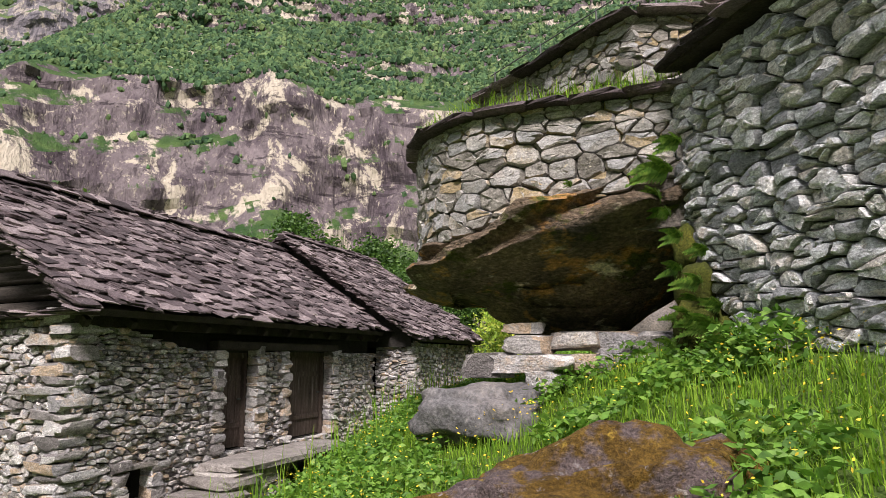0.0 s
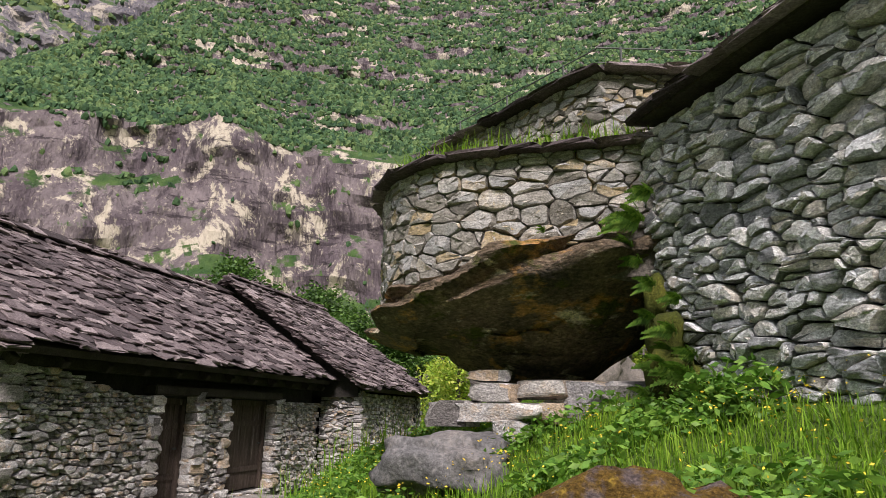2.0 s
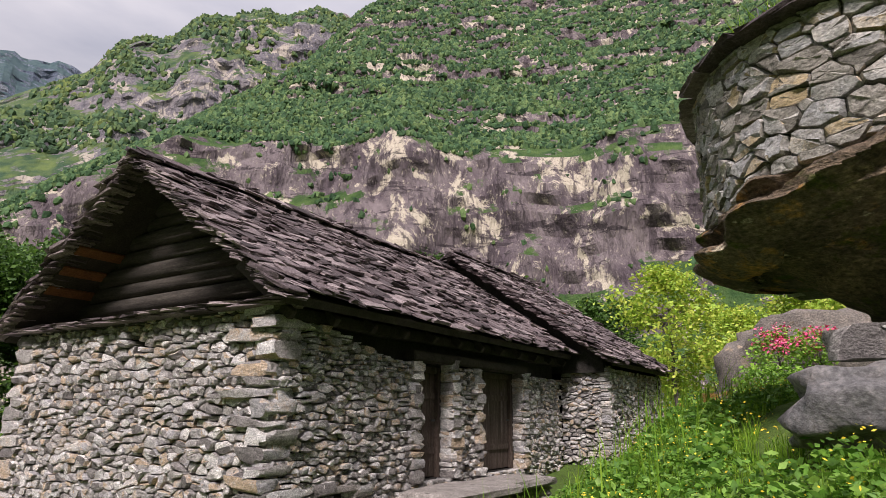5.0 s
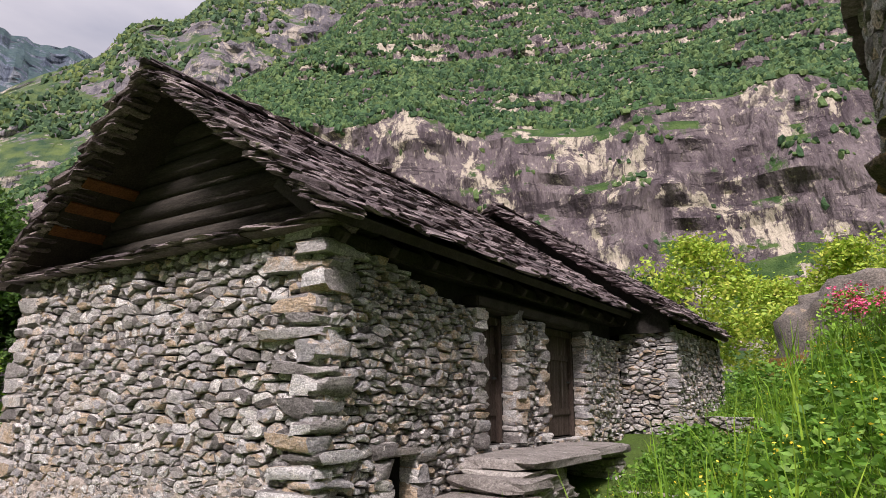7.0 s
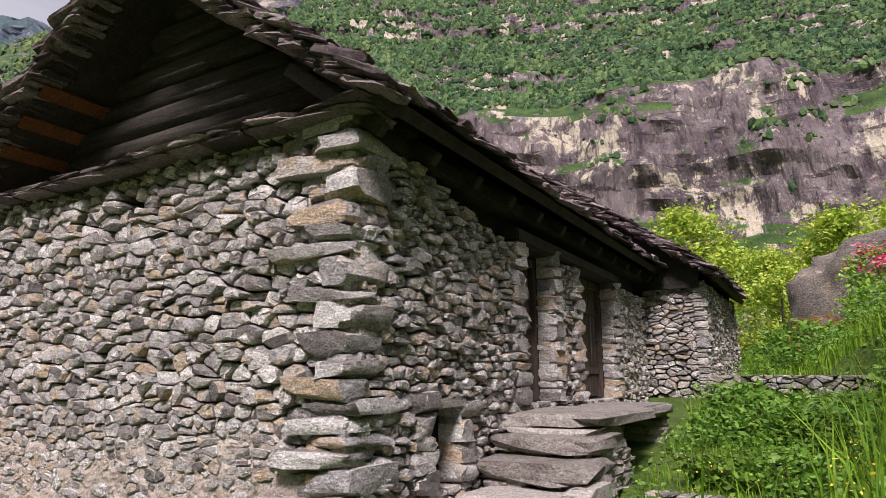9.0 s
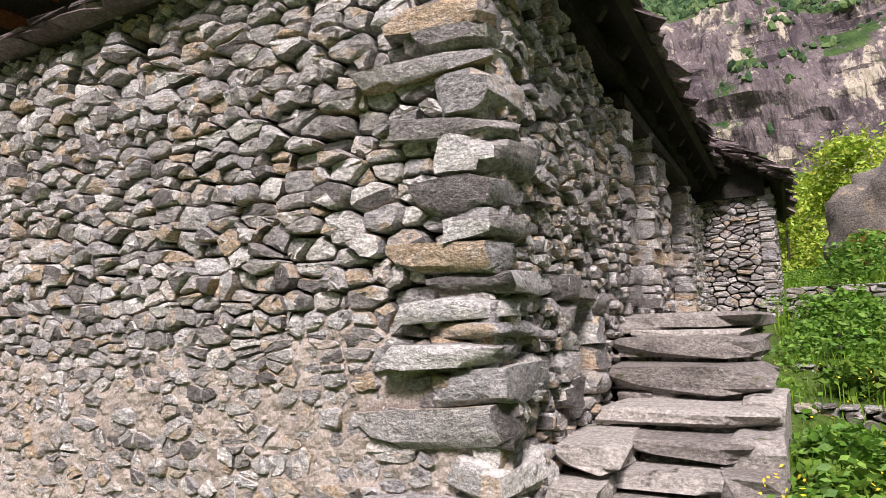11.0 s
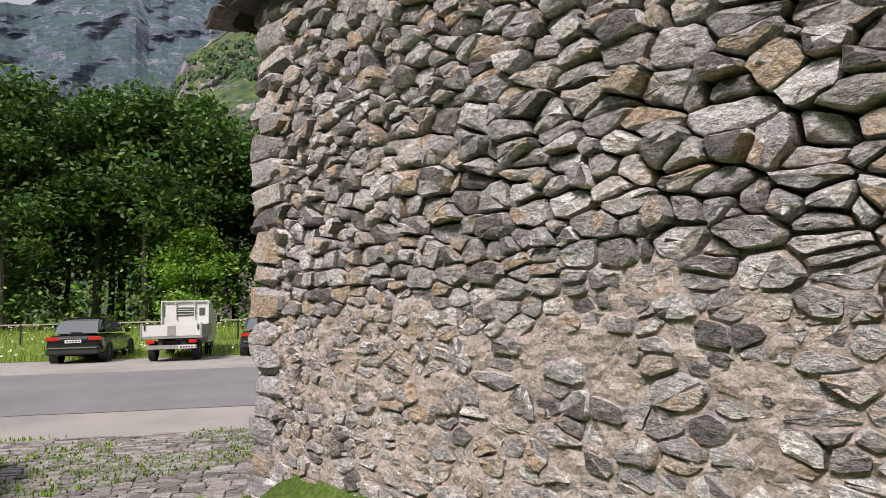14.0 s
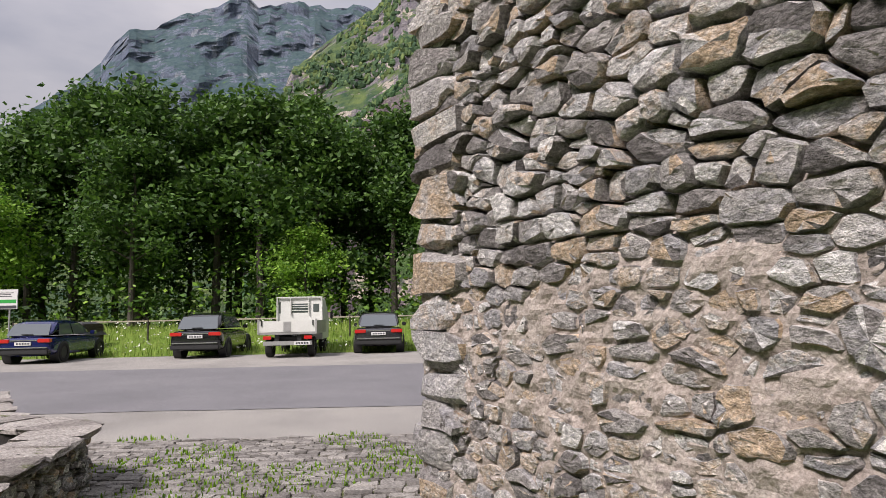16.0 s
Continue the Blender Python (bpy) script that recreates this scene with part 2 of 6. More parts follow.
def mountain_mat(name, rock, forest, streak, forest_bias, pale):
    """Rock faces where the mesh is steep, woods and scrub where it lies flatter."""
    m = mat(name, rock, 0.035 * streak, 0.8 * streak, 0.95, 0.9, 0.10 * streak, (1, 1, 0.3), distance=4.0 / streak,
            speckle=0.55, spots=[(pale, 0.03 * streak, 0.545), (tuple(c * 0.8 for c in rock[0]), 0.055 * streak, 0.565), (forest[1], 0.08 * streak, 0.64)])
    n, l = m.node_tree.nodes, m.node_tree.links
    b = n["Principled BSDF"]
    base = b.inputs["Base Color"].links[0].from_socket
    geo = n.new("ShaderNodeNewGeometry")
    sep = n.new("ShaderNodeSeparateXYZ")
    l.new(geo.outputs["True Normal"], sep.inputs[0])
    tx = n.new("ShaderNodeTexNoise")
    tx.inputs["Scale"].default_value, tx.inputs["Detail"].default_value, tx.inputs["Roughness"].default_value = 0.045 * streak, 9, 0.7
    l.new(geo.outputs["Position"], tx.inputs["Vector"])
    ad = n.new("ShaderNodeMath")
    ad.operation = "MULTIPLY_ADD"
    l.new(tx.outputs["Fac"], ad.inputs[0])
    ad.inputs[1].default_value = 1.5
    l.new(sep.outputs["Z"], ad.inputs[2])
    mr = n.new("ShaderNodeMapRange")
    mr.inputs["From Min"].default_value, mr.inputs["From Max"].default_value = forest_bias, forest_bias + 0.10
    l.new(ad.outputs[0], mr.inputs[0])
    gt = n.new("ShaderNodeTexNoise")
    gt.inputs["Scale"].default_value, gt.inputs["Detail"].default_value = 0.12 * streak, 8
    l.new(geo.outputs["Position"], gt.inputs["Vector"])
    gr = n.new("ShaderNodeValToRGB")
    gr.color_ramp.elements[0].position, gr.color_ramp.elements[0].color = 0.35, (*forest[0], 1)
    gr.color_ramp.elements[1].position, gr.color_ramp.elements[1].color = 0.68, (*forest[1], 1)
    l.new(gt.outputs["Fac"], gr.inputs[0])
    mx = n.new("ShaderNodeMix")
    mx.data_type = "RGBA"
    l.new(mr.outputs[0], mx.inputs["Factor"])
    l.new(base, mx.inputs["A"])
    l.new(gr.outputs[0], mx.inputs["B"])
    l.new(mx.outputs["Result"], b.inputs["Base Color"])
    return m


def cliff_faces(m, dark, mid, pale):
    """Broken granite: sharp pale scars, dark water streaks down the face, bedding cracks across it."""
    n, l = m.node_tree.nodes, m.node_tree.links
    geo = n.new("ShaderNodeNewGeometry")

    def tex(scale, stretch, detail, rough=0.72, kind="ShaderNodeTexNoise"):
        mp = n.new("ShaderNodeMapping")
        mp.inputs["Scale"].default_value = stretch
        l.new(geo.outputs["Position"], mp.inputs["Vector"])
        x = n.new(kind)
        x.inputs["Scale"].default_value = scale
        if kind == "ShaderNodeTexNoise":
            x.inputs["Detail"].default_value, x.inputs["Roughness"].default_value, x.inputs["Distortion"].default_value = detail, rough, 0.4
        else:
            x.feature = "DISTANCE_TO_EDGE"
        l.new(mp.outputs[0], x.inputs["Vector"])
        return x.outputs[0]

    def step(src, a, b, lo=0.0, hi=1.0):
        x = n.new("ShaderNodeMapRange")
        x.inputs["From Min"].default_value, x.inputs["From Max"].default_value = a, b
        x.inputs["To Min"].default_value, x.inputs["To Max"].default_value = lo, hi
        l.new(src, x.inputs[0])
        return x.outputs[0]

    def mix(f, a, b):
        x = n.new("ShaderNodeMix")
        x.data_type = "RGBA"
        l.new(f, x.inputs["Factor"])
        for k, c in (("A", a), ("B", b)):
            if isinstance(c, tuple):
                x.inputs[k].default_value = (*c, 1)
            else:
                l.new(c, x.inputs[k])
        return x.outputs["Result"]

    rock = mix(step(tex(0.05, (1, 1, 0.55), 12), 0.40, 0.62), dark, mid)
    rock = mix(step(tex(0.042, (1, 1, 0.8), 12), 0.535, 0.565, 0.0, 0.9), rock, pale)
    rock = mix(step(tex(0.5, (1, 1, 0.5), 8), 0.56, 0.66, 0.0, 0.6), rock, pale)
    rock = mix(step(tex(0.16, (1, 1, 0.07), 9), 0.53, 0.60, 0.0, 0.8), rock, tuple(c * 0.55 for c in dark))
    rock = mix(step(tex(0.09, (0.5, 0.5, 1.9), 10), 0.57, 0.60, 0.0, 0.85), rock, tuple(c * 0.45 for c in dark))
    for x in n:
        if x.type == "MIX" and x.inputs["A"].is_linked and x.outputs["Result"].is_linked and any(q.to_node.type == "BSDF_PRINCIPLED" for q in x.outputs["Result"].links):
            l.new(rock, x.inputs["A"])
    return m


M_cliff = mountain_mat("cliff_mountain", [(0.075, 0.062, 0.072), (0.190, 0.155, 0.160), (0.38, 0.325, 0.30)], ((0.030, 0.075, 0.020), (0.090, 0.150, 0.042)), 1.0, 1.33, (0.54, 0.48, 0.38))
cliff_faces(M_cliff, (0.10, 0.078, 0.090), (0.24, 0.20, 0.205), (0.60, 0.53, 0.42))
# sunlight on the shoulder is put into its yellow-green forest colour
M_hill = mountain_mat("sunlit_hill", [(0.13, 0.125, 0.13), (0.22, 0.20, 0.20), (0.34, 0.30, 0.26)], ((0.040, 0.085, 0.045), (0.14, 0.19, 0.06)), 0.5, 1.25, (0.42, 0.35, 0.27))
# rock tones made lighter and bluer, to carry the haze of distance
cliff_faces(M_hill, (0.16, 0.15, 0.175), (0.26, 0.235, 0.245), (0.50, 0.44, 0.37))
# distance haze is put into these blue-grey rock and forest colours
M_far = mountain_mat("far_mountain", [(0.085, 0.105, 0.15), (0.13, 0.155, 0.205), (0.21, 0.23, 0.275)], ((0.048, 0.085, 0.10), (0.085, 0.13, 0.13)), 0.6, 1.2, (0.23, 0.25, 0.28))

# ---- building helpers ----


def raw(name, verts, faces, material, parent=None, smooth=False, m=None):
    me = bpy.data.meshes.new(name)
    me.from_pydata([tuple(v) for v in verts], [], faces)
    me.materials.append(material)
    if smooth:
        me.polygons.foreach_set("use_smooth", [True] * len(me.polygons))
    me.update()
    ob = new(name, me)
    if parent:
        ob.parent = parent
    if m is not None:
        ob.matrix_basis = m
    return ob


def part(name, bm, material, parent=None, label="", smooth=False):
    me = bpy.data.meshes.new(name)
    bmesh.ops.recalc_face_normals(bm, faces=bm.faces)
    bm.to_mesh(me)
    bm.free()
    me.materials.append(material)
    if smooth:
        me.polygons.foreach_set("use_smooth", [True] * len(me.polygons))
    ob = new(name, me)
    if parent:
        ob.parent = parent
    return tagged(ob, label)


def box_bm(boxes, bevel=0.0):
    """One bmesh of boxes: (x0, x1, y0, y1, z0, z1) each."""
    bm = bmesh.new()
    for x0, x1, y0, y1, z0, z1 in boxes:
        vs = [bm.verts.new(p) for p in ((x0, y0, z0), (x1, y0, z0), (x1, y1, z0), (x0, y1, z0), (x0, y0, z1), (x1, y0, z1), (x1, y1, z1), (x0, y1, z1))]
        for f in ((0, 3, 2, 1), (4, 5, 6, 7), (0, 1, 5, 4), (1, 2, 6, 5), (2, 3, 7, 6), (3, 0, 4, 7)):
            bm.faces.new([vs[i] for i in f])
    if bevel:
        bmesh.ops.bevel(bm, geom=bm.edges[:], offset=bevel, segments=2, affect="EDGES")
    return bm


def empty(name, at=(0, 0, 0)):
    ob = new(name)
    ob.location = at
    return ob


# irregular stones: a cube of 3 x 3 quads a side, cut back by random planes and pulled about
GRID = [(x, y, z) for x in range(4) for y in range(4) for z in range(4) if any(c in (0, 3) for c in (x, y, z))]
INDEX = {p: i for i, p in enumerate(GRID)}
QUADS = []
for ax in range(3):
    for s in (0, 3):
        for i in range(3):
            for j in range(3):
                q = []
                for di, dj in ((0, 0), (1, 0), (1, 1), (0, 1)):
                    p = [0, 0, 0]
                    p[ax], p[(ax + 1) % 3], p[(ax + 2) % 3] = s, i + di, j + dj
                    q.append(INDEX[tuple(p)])
                QUADS.append(q if s else q[::-1])


def stone_verts(r, jit, planes, reach):
    """A unit block with corners and edges chipped off along planes that lie at 'reach' from its middle."""
    at = {0: -0.5, 1: -0.24, 2: 0.24, 3: 0.5}
    V = np.array([[at[c] + r.uniform(-jit, jit) for c in p] for p in GRID])
    for _ in range(planes):
        n = np.array([r.choice((-1, 1)) * r.uniform(0.25, 1) for _ in range(3)])
        if r.random() < 0.5:
            n[r.randrange(3)] *= 0.15
        n /= np.linalg.norm(n)
        d = r.uniform(*reach)
        over = np.maximum(0, V @ n - d)
        V -= over[:, None] * n
    return V


SHAPES = [stone_verts(rng, 0.045, 11, (0.52, 0.68)) for _ in range(36)]
TREADS = [stone_verts(rng, 0.045, 8, (0.57, 0.70)) for _ in range(18)]
PLATES = [stone_verts(rng, 0.05, 6, (0.52, 0.66)) for _ in range(24)]
MESHES = {}


def shared_mesh(kind, i, material):
    key = (kind, i, material.name)
    if key not in MESHES:
        me = bpy.data.meshes.new(kind)
        me.from_pydata([tuple(v) for v in {"stone": SHAPES, "plate": PLATES, "tread": TREADS}[kind][i]], [], QUADS)
        me.materials.append(material)
        if kind == "stone":
            me.polygons.foreach_set("use_smooth", [True] * len(me.polygons))
            me.set_sharp_from_angle(angle=radians(28))
        MESHES[key] = me
    return MESHES[key]


def lay(parent, name, items, material, near, kind="stone", limit=300):
    """items: (centre, 3x3 turn, size, shape), or (centre, vertices, faces) for a stone of its own shape.
    The limit nearest to the point near become parts, the rest one joined part."""
    items = sorted(items, key=lambda it: (Vector(it[0]) - Vector(near)).length)
    src = SHAPES if kind == "stone" else PLATES
    for it in items[:limit]:
        if len(it) == 3:
            ob = raw(name, it[1].tolist(), it[2], material, parent, True, Matrix.Translation(it[0]))
            ob.data.set_sharp_from_angle(angle=radians(32))
            continue
        c, R, s, k = it
        ob = new(name, shared_mesh(kind, k, material))
        ob.parent = parent
        ob.matrix_basis = Matrix.Translation(c) @ Matrix(R.tolist()).to_4x4() @ Matrix.Diagonal((*s, 1))
    V, Q, n = [], [], 0
    for it in items[limit:]:
        if len(it) == 3:
            v, f = it[1] + np.array(it[0]), it[2]
        else:
            v, f = (src[it[3]] * np.array(it[2])) @ it[1].T + np.array(it[0]), QUADS
        V.append(v)
        Q += [[a + n for a in q] for q in f]
        n += len(v)
    if V:
        ob = raw("further_" + name + "s", np.concatenate(V).tolist(), Q, material, parent, kind == "stone")
        if kind == "stone":
            ob.data.set_sharp_from_angle(angle=radians(32))
        tagged(ob, kind="stuff")


def rot(axis, deg):
    return np.array(Matrix.Rotation(radians(deg), 3, axis))


def clip(poly, n, d):
    """The part of a convex polygon with p . n <= d."""
    out = []
    for a, b in zip(poly, poly[1:] + poly[:1]):
        da, db = a[0] * n[0] + a[1] * n[1] - d, b[0] * n[0] + b[1] * n[1] - d
        if da <= 0:
            out.append(a)
        if da * db < 0:
            t = da / (da - db)
            out.append((a[0] + (b[0] - a[0]) * t, a[1] + (b[1] - a[1]) * t))
    return out


def cell_stone(poly, r, depth, gap, d, swell, calm=0.0):
    """A stone that fills one cell of the wall's face: ragged outline, chipped rim, tilted rough front. Local x along, y out, z up."""
    pts = []
    for a, b in zip(poly, poly[1:] + poly[:1]):
        ln = math.hypot(b[0] - a[0], b[1] - a[1])
        if ln < 0.012:
            continue
        k = r.uniform(0.08, 0.24)
        pts.append((a[0] + (b[0] - a[0]) * k, a[1] + (b[1] - a[1]) * k))
        if ln > 0.12:
            j = r.uniform(-0.05, 0.02) * ln
            pts.append(((a[0] + b[0]) / 2 + (b[1] - a[1]) / ln * j, (a[1] + b[1]) / 2 - (b[0] - a[0]) / ln * j))
        k = 1 - r.uniform(0.06, 0.22)
        pts.append((a[0] + (b[0] - a[0]) * k, a[1] + (b[1] - a[1]) * k))
    if len(pts) < 5:
        return None
    P = np.array(pts)
    c = P.mean(0)
    P = P - c
    half = np.abs(P).max(0)
    if half.min() < 0.018:
        return None
    P *= 1 - np.minimum(0.35, gap / half)
    m = len(P)
    tx, tz = r.uniform(-0.12, 0.12) * (1 - 0.75 * calm), r.uniform(-0.18, 0.14) * (1 - 0.75 * calm)
    rim = min(0.055, 0.5 * half.min())
    k1, k2 = r.uniform(0.84, 0.93), r.uniform(0.42, 0.6)
    rings = [np.column_stack([P[:, 0] * 0.9, np.full(m, -depth), P[:, 1] * 0.9])]
    rings.append(np.column_stack([P[:, 0], d - rim + tx * P[:, 0] * 0.6 + tz * P[:, 1] * 0.6, P[:, 1]]))
    for k, lift in ((k1, 0.0), (k2, swell * half.min())):
        j = np.array([[r.uniform(-0.035, 0.035), r.uniform(-0.22, 0.22) * rim, r.uniform(-0.035, 0.035)] for _ in range(m)])
        kk = np.array([k + r.uniform(-0.07, 0.06) for _ in range(m)])
        rings.append(np.column_stack([P[:, 0] * kk, d + lift + tx * P[:, 0] + tz * P[:, 1], P[:, 1] * kk]) + j * np.array((half[0], 1, half[1])))
    V = np.concatenate(rings + [np.array([[0, d + swell * half.min() * r.uniform(0.7, 1.5), 0]])])
    F = []
    for q in range(3):
        for i in range(m):
            F.append((q * m + i, q * m + (i + 1) % m, (q + 1) * m + (i + 1) % m, (q + 1) * m + i))
    for i in range(m):
        F.append((3 * m + i, 3 * m + (i + 1) % m, 4 * m))
    return c, V, F


def rubble(O, U, L, top, v0=0.0, holes=(), h=(0.08, 0.16), aspect=(0.9, 2.5), depth=0.26, batter=0.0, seed=1, proud=0.03, curve=None, gap=(0.002, 0.012), stretch=1.6, swell=0.10, foot=None, sunk=0.055, bedded=None):
    """Stones of a dry wall, fitted to each other. O: foot of the wall; U: unit direction along it, the outside to the right of U; top(u): height over O.
    curve(u): place and direction along a bent wall, in place of O and U. foot(u): the lowest height, where it varies. bedded(u, v): 1 where mortar holds the stones flush, 0 where they lie dry."""
    r = random.Random(seed)
    seeds, v = [], v0
    vmax = max(top(u) for u in np.linspace(0, L, 12))
    while v < vmax + 0.1:
        hh = r.uniform(*h)
        u = -r.uniform(0, 0.2)
        while u < L + 0.1:
            w = hh * r.uniform(*aspect)
            n = 2 if (hh > 0.105 and r.random() < 0.42) else 1
            for i in range(n):
                seeds.append((u + w * (0.5 + r.uniform(-0.12, 0.12)), v + hh * (i + 0.5) / n + hh * r.uniform(-0.22, 0.22) + 0.09 * noise.noise((u * 0.8, v * 1.1, seed)), r.uniform(0.5, 1) * (0.35 * hh / n) ** 2))
            if r.random() < 0.28:  # a chink stone beside it
                seeds.append((u + w, v + hh * r.uniform(0.1, 0.9), -0.1 * hh * hh))
            u += w
        v += hh * 0.96
    seeds = [q for q in seeds if -0.02 < q[0] < L + 0.02 and not any(a < q[0] < b and c < q[1] < d for a, b, c, d in holes)]
    S = np.array(seeds)
    A = np.column_stack([S[:, 0] / stretch, S[:, 1]])
    out = []
    for i, (su, sv, sw) in enumerate(seeds):
        D2 = ((A - A[i]) ** 2).sum(1)
        poly = [(su - 0.5, sv - 0.3), (su + 0.5, sv - 0.3), (su + 0.5, sv + 0.3), (su - 0.5, sv + 0.3)]
        for j in np.argsort(D2)[1:22]:
            n = (2 * (A[j, 0] - A[i, 0]) / stretch, 2 * (A[j, 1] - A[i, 1]))
            d = (A[j] ** 2).sum() - S[j, 2] - (A[i] ** 2).sum() + sw
            poly = clip(poly, n, d)
            if len(poly) < 3:
                break
        t = top(min(max(su, 0), L))
        lo = v0 if foot is None else foot(min(max(su, 0), L))
        for n, d in (((-1, 0), 0.0), ((1, 0), L), ((0, 1), t), ((0, -1), -lo)):
            poly = clip(poly, n, d) if len(poly) > 2 else []
        for a, b, c, d in holes:
            if len(poly) < 3:
                break
            side = max((a - su, (1, 0), a), (su - b, (-1, 0), -b), (c - sv, (0, 1), c), (sv - d, (0, -1), -d))
            poly = clip(poly, side[1], side[2])
        if len(poly) < 3:
            continue
        k = bedded(su, sv) if bedded else 0.0
        d = r.uniform(-sunk, proud) * (1 - k) + r.uniform(-0.042, -0.004) * k
        got = cell_stone(poly, r, depth * 0.8, r.uniform(*gap), d, swell * (1 - 0.6 * k), k)
        if got is None:
            continue
        (cu, cv_), V, F = got
        P, D = (O, U) if curve is None else curve(cu)
        P, D = np.array(P, float), np.array(D, float)
        N = np.array((D[1], -D[0], 0))
        c = P + (D * cu if curve is None else 0) + N * (-batter * cv_) + np.array((0, 0, cv_))
        B = np.stack([D, N, (0, 0, 1)], axis=1) @ rot("Y", r.uniform(-3, 3))
        out.append((c.tolist(), V @ B.T, F))
    return out


def wall_core(name, O, U, L, H, thick, holes, material, z0=0.0, u0=0.0):
    """The solid body behind a wall's stones, with its openings cut through."""
    us = sorted({u0, L, *[a for h in holes for a in h[:2]]})
    vs = sorted({z0, H, *[min(H, a) for h in holes for a in h[2:]]})
    bx = []
    for a, b in zip(us, us[1:]):
        for c, d in zip(vs, vs[1:]):
            if not any(h[0] <= a and b <= h[1] and h[2] <= c and d <= h[3] for h in holes):
                bx.append((a, b, -thick, 0, c, d))
    bm = box_bm(bx)
    bmesh.ops.remove_doubles(bm, verts=bm.verts, dist=0.0005)
    ang = math.atan2(U[1], U[0])
    # local y: outside is -y of U turned, so mirror the thickness to the inside
    bmesh.ops.transform(bm, matrix=Matrix.Translation(O) @ Matrix.Rotation(ang, 4, "Z") @ Matrix.Translation((0, thick + 0.2, 0)), verts=bm.verts)
    return tagged(part(name, bm, material), kind="structure")


def smooth(a, b, x):
    t = min(1.0, max(0.0, (x - a) / (b - a)))
    return t * t * (3 - 2 * t)


# road axes: ALONG the road and ACROSS it, from a point by the house's west corner
ROAD = 0.29
EYE0, ALONG, ACROSS = Vector((-2.5, -1.83, 0)), Vector((0.516, 0.856, 0)), Vector((-0.856, 0.516, 0))


def at_road(across, along, z=ROAD):
    p = EYE0 + ACROSS * across + ALONG * along
    return Vector((p.x, p.y, z))


def height(x, y):
    s = y + 2.2 + 0.47 * x
    xe = max(-9.0, min(x, 14.0))
    g = 0.55 + (0.235 if x > 0 else 0.10) * xe
    g += 0.27 * max(0.0, min(s, 6.0)) * smooth(-6.5, 0.5, x) + 0.05 * max(0.0, min(s - 6, 14)) * smooth(-6, 1, x) + 0.06 * max(-5.0, min(s, 0.0))
    w = smooth(3.8, 1.5, x) * smooth(-1.2, 0.8, y) * smooth(-7, -5, x)
    g = g * (1 - w) + (1.15 + 0.12 * max(0.0, min(y, 14))) * w
    rim = 2.1 + 0.16 * y
    w = smooth(rim + 0.9, rim - 0.1, x) * smooth(0.2, 1.0, y) * smooth(7.5, 7.1, y) * smooth(0.3, 0.9, x)
    g = g * (1 - w) + (1.12 + 0.05 * y + 0.17 * smooth(2.95, 3.1, y) + 0.16 * smooth(4.35, 4.5, y) + 0.07 * max(0.0, y - 4.4)) * w
    far = smooth(-5.4, -6.6, x - 0.1 * max(y, 0)) if y < 14 else smooth(-4.0, -6.6, x - 0.1 * max(y, 0))
    g = max(ROAD - 0.02, g) * (1 - far) + (ROAD - 0.02) * far
    g += 0.05 * noise.noise((x * 0.7, y * 0.7, 3)) * smooth(-5, 0, x)
    return g


# ---- ground ----
def axis(lo, hi, step, reach):
    mid = list(np.arange(lo, hi, step))
    out, d = [], step
    x = hi
    while x < reach:
        out.append(x)
        d *= 1.35
        x += d
    left, d, x = [], step, lo - step
    while x > -reach:
        left.append(x)
        d *= 1.35
        x -= d
    return left[::-1] + mid + out


gx, gy = axis(-14, 13, 0.33, 2600), axis(-11, 22, 0.33, 2600)
gv = [(x, y, height(x, y)) for y in gy for x in gx]
nx = len(gx)
gf = [(j * nx + i, j * nx + i + 1, (j + 1) * nx + i + 1, (j + 1) * nx + i) for j in range(len(gy) - 1) for i in range(nx - 1)]
ground = tagged(raw("ground", gv, gf, M_ground, smooth=True), "grassy sloping meadow ground beside stone houses", "ground", kind="structure")


def band(name, a0, a1, l0, l1, z, material, label, step=1.2):
    vs, fs = [], []
    na, nl = max(1, int((a1 - a0) / step)), max(1, int((l1 - l0) / step))
    for i in range(na + 1):
        for j in range(nl + 1):
            edge = 0.12 * noise.noise((j * 0.9, i * 0.3, a0)) if i in (0, na) else 0
            p = at_road(a0 + (a1 - a0) * i / na + edge, l0 + (l1 - l0) * j / nl, z)
            vs.append(p)
    for i in range(na):
        for j in range(nl):
            k = i * (nl + 1) + j
            fs.append((k, k + 1, k + nl + 2, k + nl + 1))
    return tagged(raw(name, vs, fs, material), label, name.split("_")[-1], kind="structure")


band("shoulder", 7.8, 10.6, -40, 70, ROAD, M_shoulder, "pale worn concrete strip beside the road")
band("road", 10.2, 18.3, -60, 70, ROAD + 0.008, M_asphalt, "grey asphalt road past the stone house")
band("parking_shoulder", 18.0, 24.0, -60, 70, ROAD, M_shoulder, "dusty gravel parking strip beside the road")

# ---- mountains ----
def yaw_dir(deg):
    return Vector((-math.sin(radians(deg)), math.cos(radians(deg)), 0))


